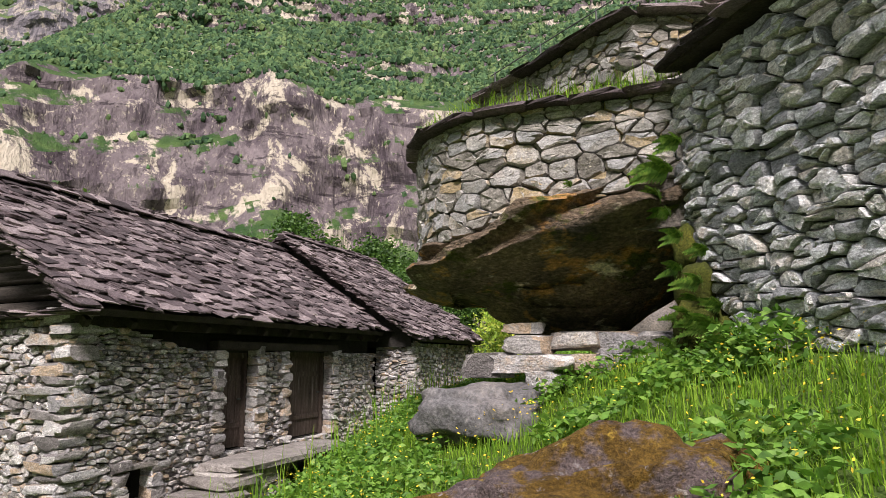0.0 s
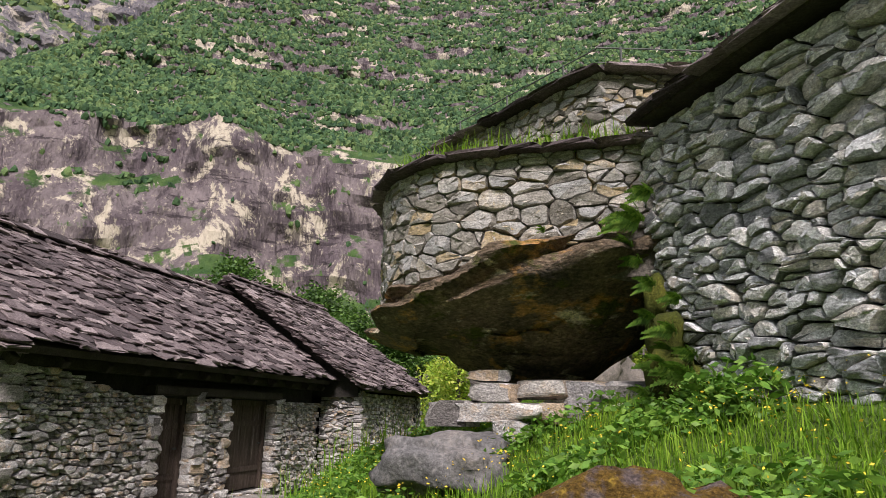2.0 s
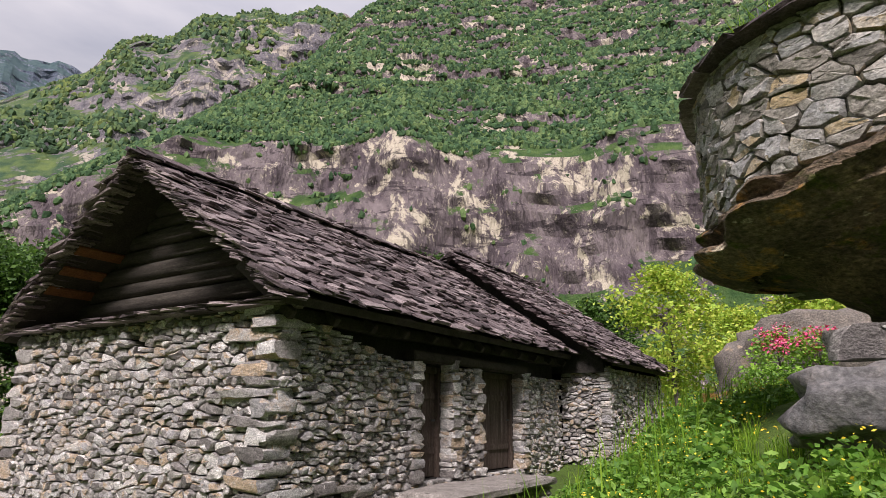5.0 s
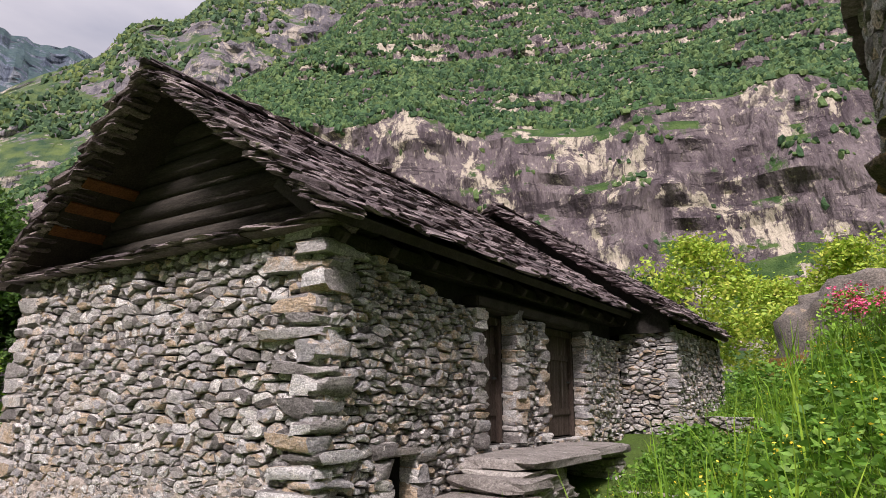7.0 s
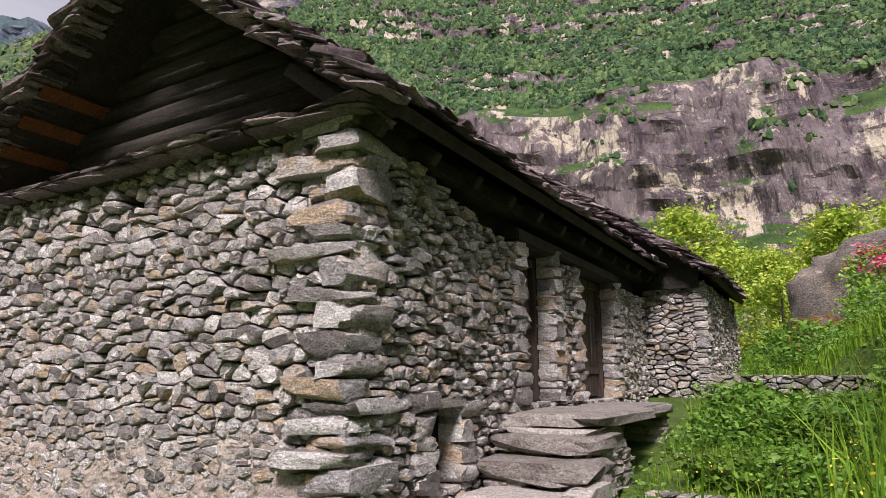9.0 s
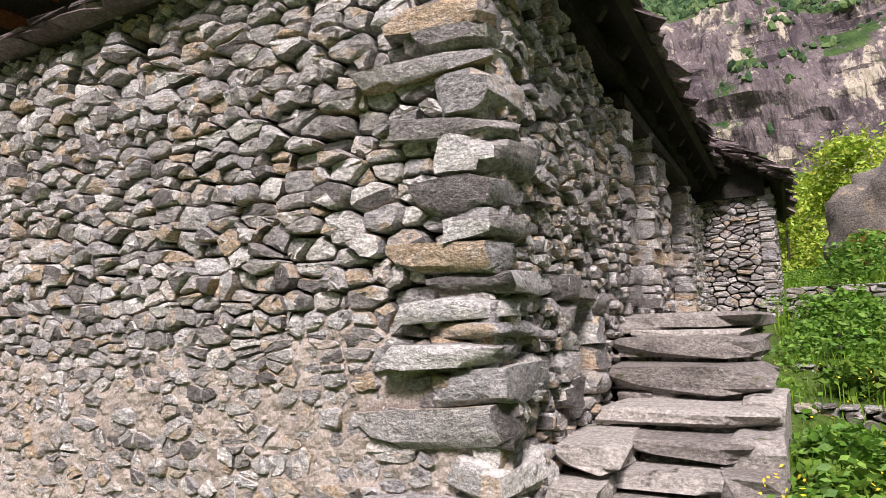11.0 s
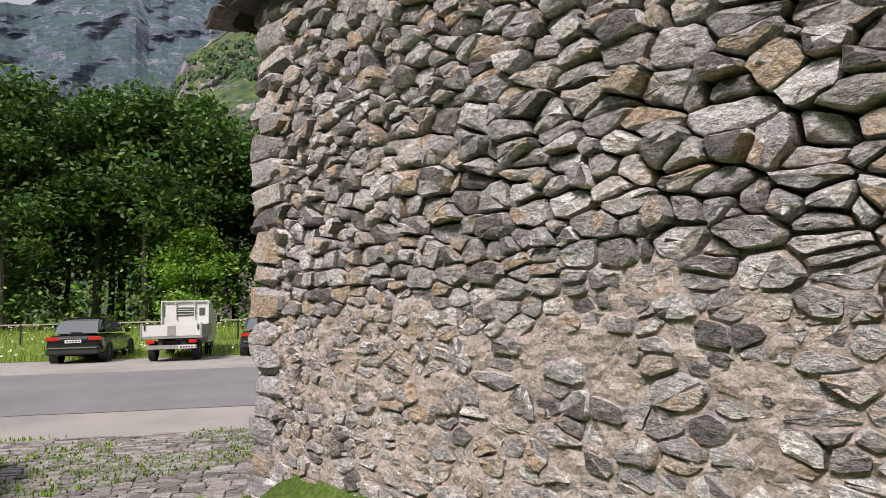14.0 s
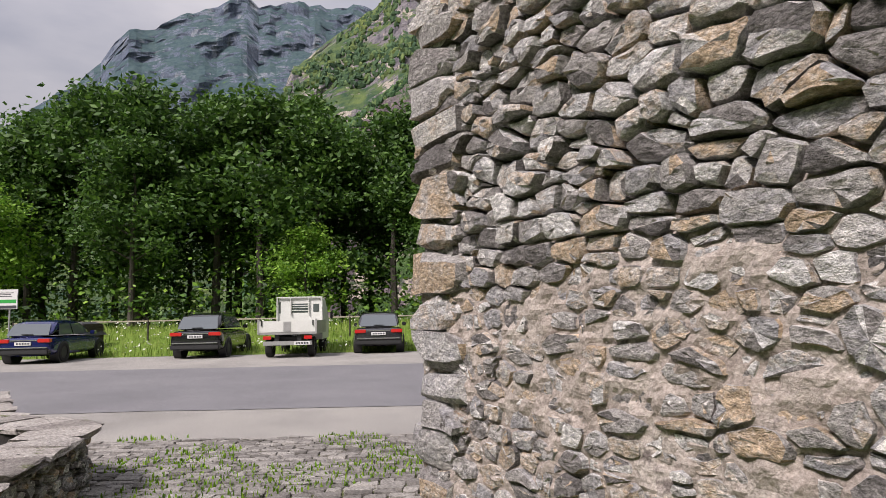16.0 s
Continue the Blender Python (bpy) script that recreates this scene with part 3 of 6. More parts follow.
def mountain(name, yaw0, yaw1, step, profile, material, label, rough=1.0, seed=1, rows=70, ns=60):
    """profile(yaw): list of (distance, height) from foot to crest."""
    vs, fs = [], []
    n = int((yaw1 - yaw0) / step)
    for i in range(n + 1):
        th = yaw0 + (yaw1 - yaw0) * i / n
        pr = profile(th)
        ln = [0]
        for a, b in zip(pr, pr[1:]):
            ln.append(ln[-1] + math.hypot(b[0] - a[0], b[1] - a[1]))
        for j in range(rows + 1):
            s = ln[-1] * j / rows
            k = max(q for q in range(len(ln) - 1) if ln[q] <= s + 1e-6)
            f = (s - ln[k]) / (ln[k + 1] - ln[k])
            d = pr[k][0] + (pr[k + 1][0] - pr[k][0]) * f
            z = pr[k][1] + (pr[k + 1][1] - pr[k][1]) * f
            p = yaw_dir(th) * d
            q = Vector((p.x, p.y, z * 0.8)) / ns
            nz = noise.fractal(q, 0.9, 2.1, 6) + 0.6 * abs(noise.noise(Vector((p.x / 28, p.y / 28, z / 90)) * (60 / ns) + Vector((seed, 0, 0)))) - 0.25
            d += (4.5 if rough < 1.5 else 0) * noise.noise(Vector((p.x / 45, p.y / 45, z / 11))) * (1 if j > 6 else 0)
            nz += (0.25 if ns < 100 else 0.0) * noise.noise(Vector((p.x / 9, p.y / 9, z / 14)))
            d += nz * 13 * rough * min(1, j / 6)
            z += nz * 4 * rough * min(1, j / 6)
            p = yaw_dir(th) * d
            vs.append((p.x, p.y, z))
    m = rows + 1
    for i in range(n):
        for j in range(rows):
            fs.append((i * m + j, i * m + j + 1, (i + 1) * m + j + 1, (i + 1) * m + j))
    return vs, tagged(raw(name, vs, fs, material), label, "mountain", kind="structure")


def prof_cliff(y):
    lift = 6 * math.sin(y * 0.21) + 4 * math.sin(y * 0.53 + 1)
    crest = math.tan(radians(float(np.interp(y, [-70, 25, 36, 41, 46, 52, 65, 76, 90], [39, 39, 38, 35, 30.5, 27, 18.5, 9, 5]))))
    pts = [(215, 0), (252, 30 + lift), (272, 58 + lift), (284, 100 + lift), (297, 137 + lift), (350, 172 + lift), (450, 262), (600, 430), (700, 580)]
    return [(d, min(z, d * crest)) for d, z in pts]


def prof_hill(y):
    el = float(np.interp(y, [30, 42, 50, 56, 62, 66, 72, 74, 76, 79, 100], [35, 35, 34.5, 32, 29, 25.5, 21.5, 16.5, 11, 7, 3]))
    top = 1000 * math.tan(radians(el + 0.8 * noise.noise((y * 0.3, 5, 0)) + 0.35 * noise.noise((y * 1.1, 3, 0))))
    return [(560, 0), (640, top * 0.28), (720, top * 0.48), (800, top * 0.66), (850, top * 0.82), (1000, top)]


def prof_far(y):
    el = float(np.interp(y, [40, 66, 70, 76.7, 78.6, 82, 85.3, 88, 91, 94, 100, 110, 130], [24, 26.2, 26.6, 26.4, 25.6, 24.2, 22.4, 19.4, 16.6, 14.8, 13, 12, 11]))
    top = 1900 * math.tan(radians(el + 1.1 * noise.noise((y * 0.25, 0, 0)) + 0.5 * noise.noise((y * 0.9, 3, 0))))
    return [(1300, 0), (1500, top * 0.3), (1650, top * 0.62), (1800, top * 0.85), (1900, top), (2100, top * 0.8)]


def prof_back(y):
    return [(260, 0), (300, 60), (420, 150), (600, 300)]


cv, cliff_mountain = mountain("cliff_mountain", -70, 78, 0.33, prof_cliff, M_cliff, "purple-grey granite cliff band with green woods above and below", 1.0, 1, 128)
hv, _h = mountain("sunlit_hill", 30, 100, 0.5, prof_hill, M_hill, "green shoulder with sunlight put into its colours, and pale rock faces", 3.0, 5, 110, 150)
fv, _f = mountain("far_mountain", 40, 130, 0.5, prof_far, M_far, "far mountain ridge with haze put into its blue-grey colour", 5.0, 9, 130, 170)
mountain("valley_side", 130, 290, 3, prof_back, M_cliff, "wooded valley side across the river", 1.0, 3, 24)

# woods on the mountains: rough clumps, joined
ICO = bmesh.new()
bmesh.ops.create_icosphere(ICO, subdivisions=1, radius=1)
ICO_V = np.array([v.co[:] for v in ICO.verts])
ICO_F = [[v.index for v in f.verts] for f in ICO.faces]
ICO.free()


def clumps(name, places, material, label, r):
    V, F = [], []
    for i, (p, s) in enumerate(places):
        k = np.array([r.uniform(0.45, 1.5) for _ in range(len(ICO_V))])[:, None]
        V.append(ICO_V * k * np.array((s * r.uniform(0.8, 1.2), s * r.uniform(0.8, 1.2), s * r.uniform(0.9, 1.7))) + np.array(p))
        F += [[a + len(ICO_V) * i for a in f] for f in ICO_F]
    return tagged(raw(name, np.concatenate(V).tolist(), F, material), label, "woods", kind="stuff")


# greens leaned slightly towards blue, which paints in the mountain haze
M_wood = mat("mountain_woods", [(0.024, 0.060, 0.030), (0.060, 0.118, 0.046), (0.135, 0.195, 0.068)], 0.02, 0.5, 0.9, 0.8, 1.2, random_mix=0.4, distance=0.5)
# the yellow-green end stands for sun falling on the shoulder's woods
M_hillwood = mat("hill_woods", [(0.035, 0.07, 0.042), (0.065, 0.115, 0.05), (0.17, 0.21, 0.06)], 0.006, 0.2, 0.9, 0.8, 0.6, random_mix=0.3, distance=0.5)
wr = random.Random(11)
spots, hill_spots = [], []
for i in range(0, len(hv) - 112, 1):
    a, b, c = Vector(hv[i]), Vector(hv[i + 1]), Vector(hv[i + 111])
    if i % 111 < 109 and noise.noise(a / 90) + 0.6 * noise.noise(a / 30) > (-0.12 if math.degrees(math.atan2(-a.x, a.y)) < 64 else 0.22) and abs((b - a).normalized().z) < 0.9:
        for _ in range(2):
            hill_spots.append((tuple(a.lerp(b, wr.random()).lerp(c, wr.random())), wr.uniform(2.0, 4.6)))
m1 = 129
for i in range(0, len(cv) - m1 - 1):
    j = i % m1
    a, b, c = Vector(cv[i]), Vector(cv[i + 1]), Vector(cv[min(len(cv) - 1, i + m1)])
    if j >= 127:
        continue
    flat = abs((b - a).normalized().z)
    wood = noise.noise(a / 45) + noise.noise(a / 16) * 0.6
    if flat < 0.88 and wood > (-0.5 if a.z > 140 else 0.32) and wr.random() < 0.9:
        for _ in range(2 if a.z > 140 else 1):
            q = a.lerp(b, wr.random()).lerp(c, wr.random())
            spots.append((tuple(q + Vector((0, 0, 0.3))), wr.uniform(0.6, 1.45) * (1 + a.length / 800)))
    elif wr.random() < 0.02:
        spots.append((tuple(a), wr.uniform(0.7, 1.5)))
clumps("mountain_woods", spots, M_wood, "green woods and scrub on the mountain side", wr)
clumps("mountain_woods", hill_spots, M_hillwood, "lighter green woods on the far shoulder", wr)

# ---- house ----
W, LA, TOP, EAVE, RIDGE_X, RIDGE = 5.78, 8.5, 4.42, 4.52, -2.94, 6.82
D1, D2, WIN = (3.0, 3.82, 2.30, 3.98), (4.9, 6.45, 2.27, 4.0), (1.08, 1.48, 1.70, 2.32)
SLOT, HOLE = (W - 2.72, W - 2.55, 4.02, 4.26), (W - 4.17, W - 3.98, 3.42, 3.56)
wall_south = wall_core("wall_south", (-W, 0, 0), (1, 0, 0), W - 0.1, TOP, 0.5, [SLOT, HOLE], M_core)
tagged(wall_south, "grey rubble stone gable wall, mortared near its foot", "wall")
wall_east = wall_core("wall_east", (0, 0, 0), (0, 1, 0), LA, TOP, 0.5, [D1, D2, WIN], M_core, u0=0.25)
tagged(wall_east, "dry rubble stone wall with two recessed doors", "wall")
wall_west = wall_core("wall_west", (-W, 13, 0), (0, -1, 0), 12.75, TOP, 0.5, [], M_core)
tagged(wall_west, "rubble stone back wall of the house", "wall")

def mortar_edge(u, v):
    return 2.15 + 0.35 * noise.noise((u * 0.5, 0, 7)) + 0.35 * noise.noise((u * 1.3, v, 2)) - 0.8 * max(0.0, u - W + 0.8)


gs = rubble((-W, 0, 0), (1, 0, 0), W, lambda u: TOP + 0.04, 0.2, [SLOT, HOLE, (W - 0.02, W + 1, 0, 9)], (0.07, 0.175), (0.9, 2.6), seed=3, batter=0.004, bedded=lambda u, v: smooth(mortar_edge(u, v) + 0.3, mortar_edge(u, v) - 0.2, v))
# corner quoins, long and short by turns
qr = random.Random(5)
z = 0.75
turn = 0
while z < TOP - 0.05:
    hq = qr.uniform(0.10, 0.22)
    lx, ly = (qr.uniform(0.45, 0.85), qr.uniform(0.28, 0.45)) if turn % 2 else (qr.uniform(0.26, 0.48), qr.uniform(0.4, 0.7))
    gs.append(((-lx / 2 + qr.uniform(-0.015, 0.05), ly / 2 - qr.uniform(0.02, 0.075), z + hq / 2), rot("Z", qr.uniform(-6, 6)) @ rot("Y", qr.uniform(-6, 6)), (lx, ly, hq * 0.96), qr.randrange(len(SHAPES))))
    z += hq * 0.97
    turn += 1
z = 0.2
while z < TOP - 0.05:
    hq = qr.uniform(0.14, 0.26)
    lx = qr.uniform(0.36, 0.55)
    gs.append(((-W + lx / 2 - 0.02 - 0.05 * (2.5 - z) / 2.5, 0.17, z + hq / 2), rot("Z", qr.uniform(-4, 4)) @ rot("Y", qr.uniform(-3, 3)), (lx, 0.4, hq * 0.96), qr.randrange(len(SHAPES))))
    z += hq * 0.97
lay(wall_south, "stone", gs, M_stone, (-1.2, 0, 2.4))

# mortar: a rough skin that stands nearly flush with the stones low on the gable
mv, mf, mk = [], [], []
nu, nv = 250, 180
for j in range(nv + 1):
    for i in range(nu + 1):
        u, v = W * i / nu, 0.1 + 4.2 * j / nv
        edge = mortar_edge(u, v)
        k = smooth(edge + 0.35, edge - 0.25, v)
        d = -0.20 + 0.162 * k + 0.026 * noise.noise((u * 5, v * 7, 1)) + 0.02 * noise.noise((u * 13, v * 17, 4)) + 0.012 * noise.noise((u * 31, v * 37, 8))
        mk.append(k)
        mv.append((-W + u, -d, v))
mf = [(j * (nu + 1) + i, j * (nu + 1) + i + 1, (j + 1) * (nu + 1) + i + 1, (j + 1) * (nu + 1) + i) for j in range(nv) for i in range(nu)
      if mk[j * (nu + 1) + i] > 0.03 and not any(h[0] - 0.03 < W * (i + 0.5) / nu < h[1] + 0.03 and h[2] - 0.03 < 0.1 + 4.2 * (j + 0.5) / nv < h[3] + 0.03 for h in (SLOT, HOLE))]
raw("mortar", mv, mf, M_mortar, wall_south)

es = rubble((0, 0, 0), (0, 1, 0), LA, lambda u: 4.0 + 0.35 * smooth(2.6, 0.4, u), 0.9, [D1, D2, WIN, (-1, 0.1, 0, 9)], (0.06, 0.15), (0.9, 2.5), seed=4)
for h in (D1, D2, WIN):  # jamb stones
    for side in (0, 1):
        z = h[2]
        while z < h[3]:
            hq = qr.uniform(0.09, 0.2)
            w = qr.uniform(0.24, 0.36)
            es.append(((-0.16, h[side] + (-w / 2 if side == 0 else w / 2), z + hq / 2), rot("Z", qr.uniform(-4, 4)), (0.42, w, hq * 1.03), qr.randrange(len(SHAPES))))
            z += hq * 0.97
lay(wall_east, "stone", es, M_stone, (0, 1.6, 2.6))

# the further block stands out from the wall
wall_step = tagged(wall_core("wall_step", (0.0, 8.7, 0), (1, 0, 0), 0.95, 4.3, 0.4, [], M_core), "dry stone end wall of the projecting house part", "wall")
lay(wall_step, "stone", rubble((-0.1, 8.7, 0), (1, 0, 0), 1.15, lambda u: 4.3, 1.6, [], (0.06, 0.12), (1.6, 4.0), seed=8), M_stone, (0.5, 8.7, 3), limit=140)
wall_far = tagged(wall_core("wall_far", (1.05, 8.7, 0), (0, 1, 0), 4.6, 4.25, 0.4, [], M_core, u0=0.25), "dry stone side wall of the projecting house part", "wall")
lay(wall_far, "stone", rubble((1.05, 8.65, 0), (0, 1, 0), 4.7, lambda u: 4.25, 1.8, [], (0.07, 0.14), (1.1, 2.6), seed=9), M_stone, (1, 9, 3), limit=120)
wall_north = tagged(wall_core("wall_north", (1.05, 13.3, 0), (-1, 0, 0), 6.8, 4.3, 0.4, [], M_core), "rubble stone end wall", "wall", kind="structure")


def door(name, h, label):
    d = empty(name, (-0.30, h[0], h[2]))
    w, hh = h[1] - h[0], h[3] - h[2]
    n = 4
    for i in range(n):
        part("plank", box_bm([(-0.02, 0.02, w * i / n + 0.004, w * (i + 1) / n - 0.004, 0.02, hh - 0.1)], 0.005), M_door, d)
    part("frame", box_bm([(-0.04, 0.09, -0.02, 0.07, 0, hh), (-0.04, 0.09, w - 0.07, w + 0.02, 0, hh), (-0.04, 0.09, 0.07, w - 0.07, hh - 0.1, hh)], 0.008), M_door, d)
    for z in (0.35, hh - 0.5):
        part("crossbar", box_bm([(0.021, 0.045, 0.08, w - 0.08, z, z + 0.1)], 0.006), M_door, d)
    part("latch", box_bm([(0.046, 0.07, w - 0.2, w - 0.1, hh * 0.5, hh * 0.5 + 0.03)], 0.004), M_metal, d, "rusted iron latch")
    return tagged(d, label, "door", "house doors", "structure")


door("door_1", D1, "narrow weathered dark plank door in a deep stone recess")
door("door_2", D2, "wide dark plank door with a pale patched foot")
tagged(part("lintel", box_bm([(-0.42, 0.04, 2.75, 6.7, 4.02, 4.17)], 0.02), M_beam), "dark timber lintel over both doors", "beam", kind="structure")
tagged(part("window_lintel", box_bm([(-0.3, 0.03, 0.98, 1.6, 2.32, 2.40)], 0.015), M_step), "flat stone lintel over a small dark opening", "lintel", kind="structure")
tagged(part("wall_plate", box_bm([(-0.25, 0.02, 0.1, 8.6, 4.30, 4.46)], 0.02), M_beam), "dark wall plate beam under the eaves", "beam", kind="structure")
for y in np.arange(0.1, 8.4, 0.75):
    bm = box_bm([(-0.05, 0.05, -0.9, 0.28, -0.07, 0.05)], 0.01)
    bmesh.ops.transform(bm, matrix=Matrix.Translation((-0.05, y, 4.50)) @ Matrix.Rotation(radians(90), 4, "Z") @ Matrix.Rotation(radians(37), 4, "X") @ Matrix.Scale(-1, 4, (0, 1, 0)), verts=bm.verts)
    tagged(part("rafter", bm, M_beam), "dark rafter end under the stone roof", "rafter", "rafters", "structure")


def roof_items(eave, ridge, y0, y1, seed, sag=0.0):
    r = random.Random(seed)
    E2, R2 = np.array((eave[0], 0, eave[1])), np.array((ridge[0], 0, ridge[1]))
    ln = np.linalg.norm(R2 - E2)
    up = (R2 - E2) / ln
    nrm = np.cross((0, 1, 0), up) if up[0] > 0 else np.cross(up, (0, 1, 0))
    nrm = nrm if nrm[2] > 0 else -nrm
    out = []
    s = 0.0
    while s < ln - 0.14:
        y = y0 + r.uniform(-0.15, 0)
        while y < y1:
            w = r.uniform(0.16, 0.42)
            t = r.uniform(0.03, 0.075)
            yy = y + w / 2
            wave = 0.05 * noise.noise((yy * 0.5, s * 0.6, seed)) - sag * math.sin(math.pi * (yy - y0) / (y1 - y0)) * s / ln
            c = E2 + up * (s + r.uniform(-0.07, 0.07) + 0.14) + nrm * (0.05 + r.uniform(-0.015, 0.045)) + np.array((0, yy, wave))
            side = np.cross(up, nrm)
            B = np.stack([side, up, nrm], axis=1)
            R = B @ rot("X", -9 + r.uniform(-5, 5)) @ rot("Z", r.uniform(-22, 22)) @ rot("Y", r.uniform(-6, 6))
            out.append((c.tolist(), R, (w * 1.05, r.uniform(0.38, 0.5), t), r.randrange(len(PLATES))))
            y += w
        s += r.uniform(0.105, 0.14)
    return out


def roof(name, eave, ridge, west, y0, y1, near, label, seed, sag):
    base = []
    for e in (eave, west):
        base.append((e, ridge))
    bm = bmesh.new()
    for e, rg in base:
        q = [(e[0], e[1]), (rg[0], rg[1]), (rg[0], rg[1] - 0.11), (e[0] + (0.05 if e[0] < rg[0] else -0.05), e[1] - 0.09)]
        a = [bm.verts.new((x, y0 + 0.06, z)) for x, z in q]
        b = [bm.verts.new((x, y1 - 0.04, z)) for x, z in q]
        bm.faces.new(a)
        bm.faces.new(b[::-1])
        for i in range(4):
            bm.faces.new((a[i], b[i], b[(i + 1) % 4], a[(i + 1) % 4]))
    ob = tagged(part(name, bm, M_beam), label, "roof", kind="structure")
    lay(ob, "slab", roof_items(eave, ridge, y0, y1, seed, sag), M_slab, near, "plate")
    lay(ob, "slab", roof_items(west, ridge, y0, y1, seed + 1, sag), M_slab, near, "plate", 60)
    cap = random.Random(seed)
    items = []
    y = y0
    while y < y1:
        w = cap.uniform(0.3, 0.55)
        for sx in (-1, 1):
            items.append(((ridge[0] + sx * 0.1, y + w / 2, ridge[1] + 0.075 + 0.015 * sx), rot("Y", sx * 30 + cap.uniform(-5, 5)) @ rot("Z", 90 + cap.uniform(-6, 6)), (w, 0.34, 0.045), cap.randrange(len(PLATES))))
        y += w
    # ragged slab ends stacked along the near verge
    for e in (eave, west):
        n_, s_ = int(math.hypot(e[0] - ridge[0], e[1] - ridge[1]) / 0.07), []
        for i in range(n_):
            f = (i + 0.5) / n_
            s_.append(((e[0] + (ridge[0] - e[0]) * f, y0 + 0.1 + cap.uniform(-0.05, 0.06), e[1] + (ridge[1] - e[1]) * f - 0.035 + cap.uniform(-0.02, 0.02)),
                       rot("Y", (14 if e[0] > ridge[0] else -14) + cap.uniform(-5, 5)) @ rot("Z", cap.uniform(-12, 12)), (cap.uniform(0.2, 0.38), 0.36, cap.uniform(0.03, 0.06)), cap.randrange(len(PLATES))))
        lay(ob, "verge_slab", s_, M_slab, near, "plate", 80)
    lay(ob, "ridge_slab", items, M_slab, near, "plate", 60)
    return ob


roof("roof_near", (0.30, EAVE), (RIDGE_X, RIDGE), (-6.04, 4.42), -0.16, 8.5, (0, -0.3, 5), "old dark stone slab roof, sagging and uneven", 21, 0.05)
roof("roof_far", (1.25, 4.36), (-2.75, 7.2), (-6.2, 4.5), 8.35, 13.5, (0.6, 8.4, 5), "dark stone slab roof of the further house part", 31, 0.05)

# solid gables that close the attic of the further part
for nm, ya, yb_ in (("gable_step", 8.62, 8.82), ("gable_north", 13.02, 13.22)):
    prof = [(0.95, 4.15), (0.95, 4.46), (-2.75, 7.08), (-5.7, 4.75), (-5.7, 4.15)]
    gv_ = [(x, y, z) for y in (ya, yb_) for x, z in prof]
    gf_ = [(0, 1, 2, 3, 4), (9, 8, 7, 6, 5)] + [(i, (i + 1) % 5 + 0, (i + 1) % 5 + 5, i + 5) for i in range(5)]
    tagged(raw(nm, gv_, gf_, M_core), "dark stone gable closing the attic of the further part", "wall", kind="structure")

# gable: ledge of slabs, log wall set back, battens under the roof
lr = random.Random(12)
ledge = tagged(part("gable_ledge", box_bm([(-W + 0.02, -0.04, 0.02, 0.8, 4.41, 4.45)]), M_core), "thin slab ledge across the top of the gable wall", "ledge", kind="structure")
x, li = -W - 0.12, []
while x < -0.35:
    w = lr.uniform(0.35, 0.7)
    for lv in range(2):
        li.append(((x + w / 2 + 0.1 * lv, 0.06 + lr.uniform(-0.03, 0.03), 4.455 + 0.045 * lv), rot("Z", lr.uniform(-5, 5)) @ rot("Y", lr.uniform(-2, 2)), (w * 1.06, 0.5, 0.045), lr.randrange(len(PLATES))))
    x += w * 0.96
lay(ledge, "slab", li, M_slab, (-1, 0, 4.4), "plate", 100)
logwall = empty("log_gable", (RIDGE_X, 0.75, 4.5))
z = 0.1
while z < 2.15:
    half = (2.2 - z) / 0.74 + 0.1
    rad = lr.uniform(0.10, 0.15)
    bm = bmesh.new()
    bmesh.ops.create_cone(bm, cap_ends=True, segments=12, radius1=rad, radius2=rad * lr.uniform(0.8, 1), depth=half * 2)
    for v in bm.verts:
        v.co.x += 0.012 * noise.noise(v.co * 3)
    bmesh.ops.transform(bm, matrix=Matrix.Translation((0, lr.uniform(-0.03, 0.03), z)) @ Matrix.Rotation(radians(90 + lr.uniform(-1, 1)), 4, "Y"), verts=bm.verts)
    part("log", bm, M_log, logwall, smooth=True)
    z += rad * 1.85
tagged(logwall, "weathered grey log wall closing the gable under the roof", "log wall")
for k, s in enumerate((1.35, 1.8, 2.25)):
    f = s / 4.0
    bx, bz = -6.12 + (RIDGE_X + 6.12) * f, 4.42 + (RIDGE - 4.42) * f
    bm = box_bm([(-0.09, 0.09, -0.08, 0.72, -0.02, 0.02)], 0.006)
    bmesh.ops.transform(bm, matrix=Matrix.Translation((bx + 0.05, 0, bz - 0.13)) @ Matrix.Rotation(radians(-36), 4, "Y"), verts=bm.verts)
    tagged(part("batten", bm, M_batten), "orange-brown batten under the roof overhang", "batten", "roof battens", "structure")

# landing and steps
landing = empty("stone_stairs", (0.4, 2.4, 1.2))
sr = random.Random(3)


def slab_part(name, x0, x1, y0, y1, z0, z1, k):
    ob = new(name, shared_mesh("tread", k, M_step))
    ob.parent = landing
    ob.matrix_parent_inverse = Matrix.Translation(landing.location).inverted()
    ob.matrix_basis = Matrix.Translation(((x0 + x1) / 2, (y0 + y1) / 2, (z0 + z1) / 2)) @ Matrix.Rotation(radians(sr.uniform(-2, 2)), 4, "Z") @ Matrix.Diagonal(((x1 - x0) * 1.06, (y1 - y0) * 1.06, (z1 - z0) * 1.05, 1))


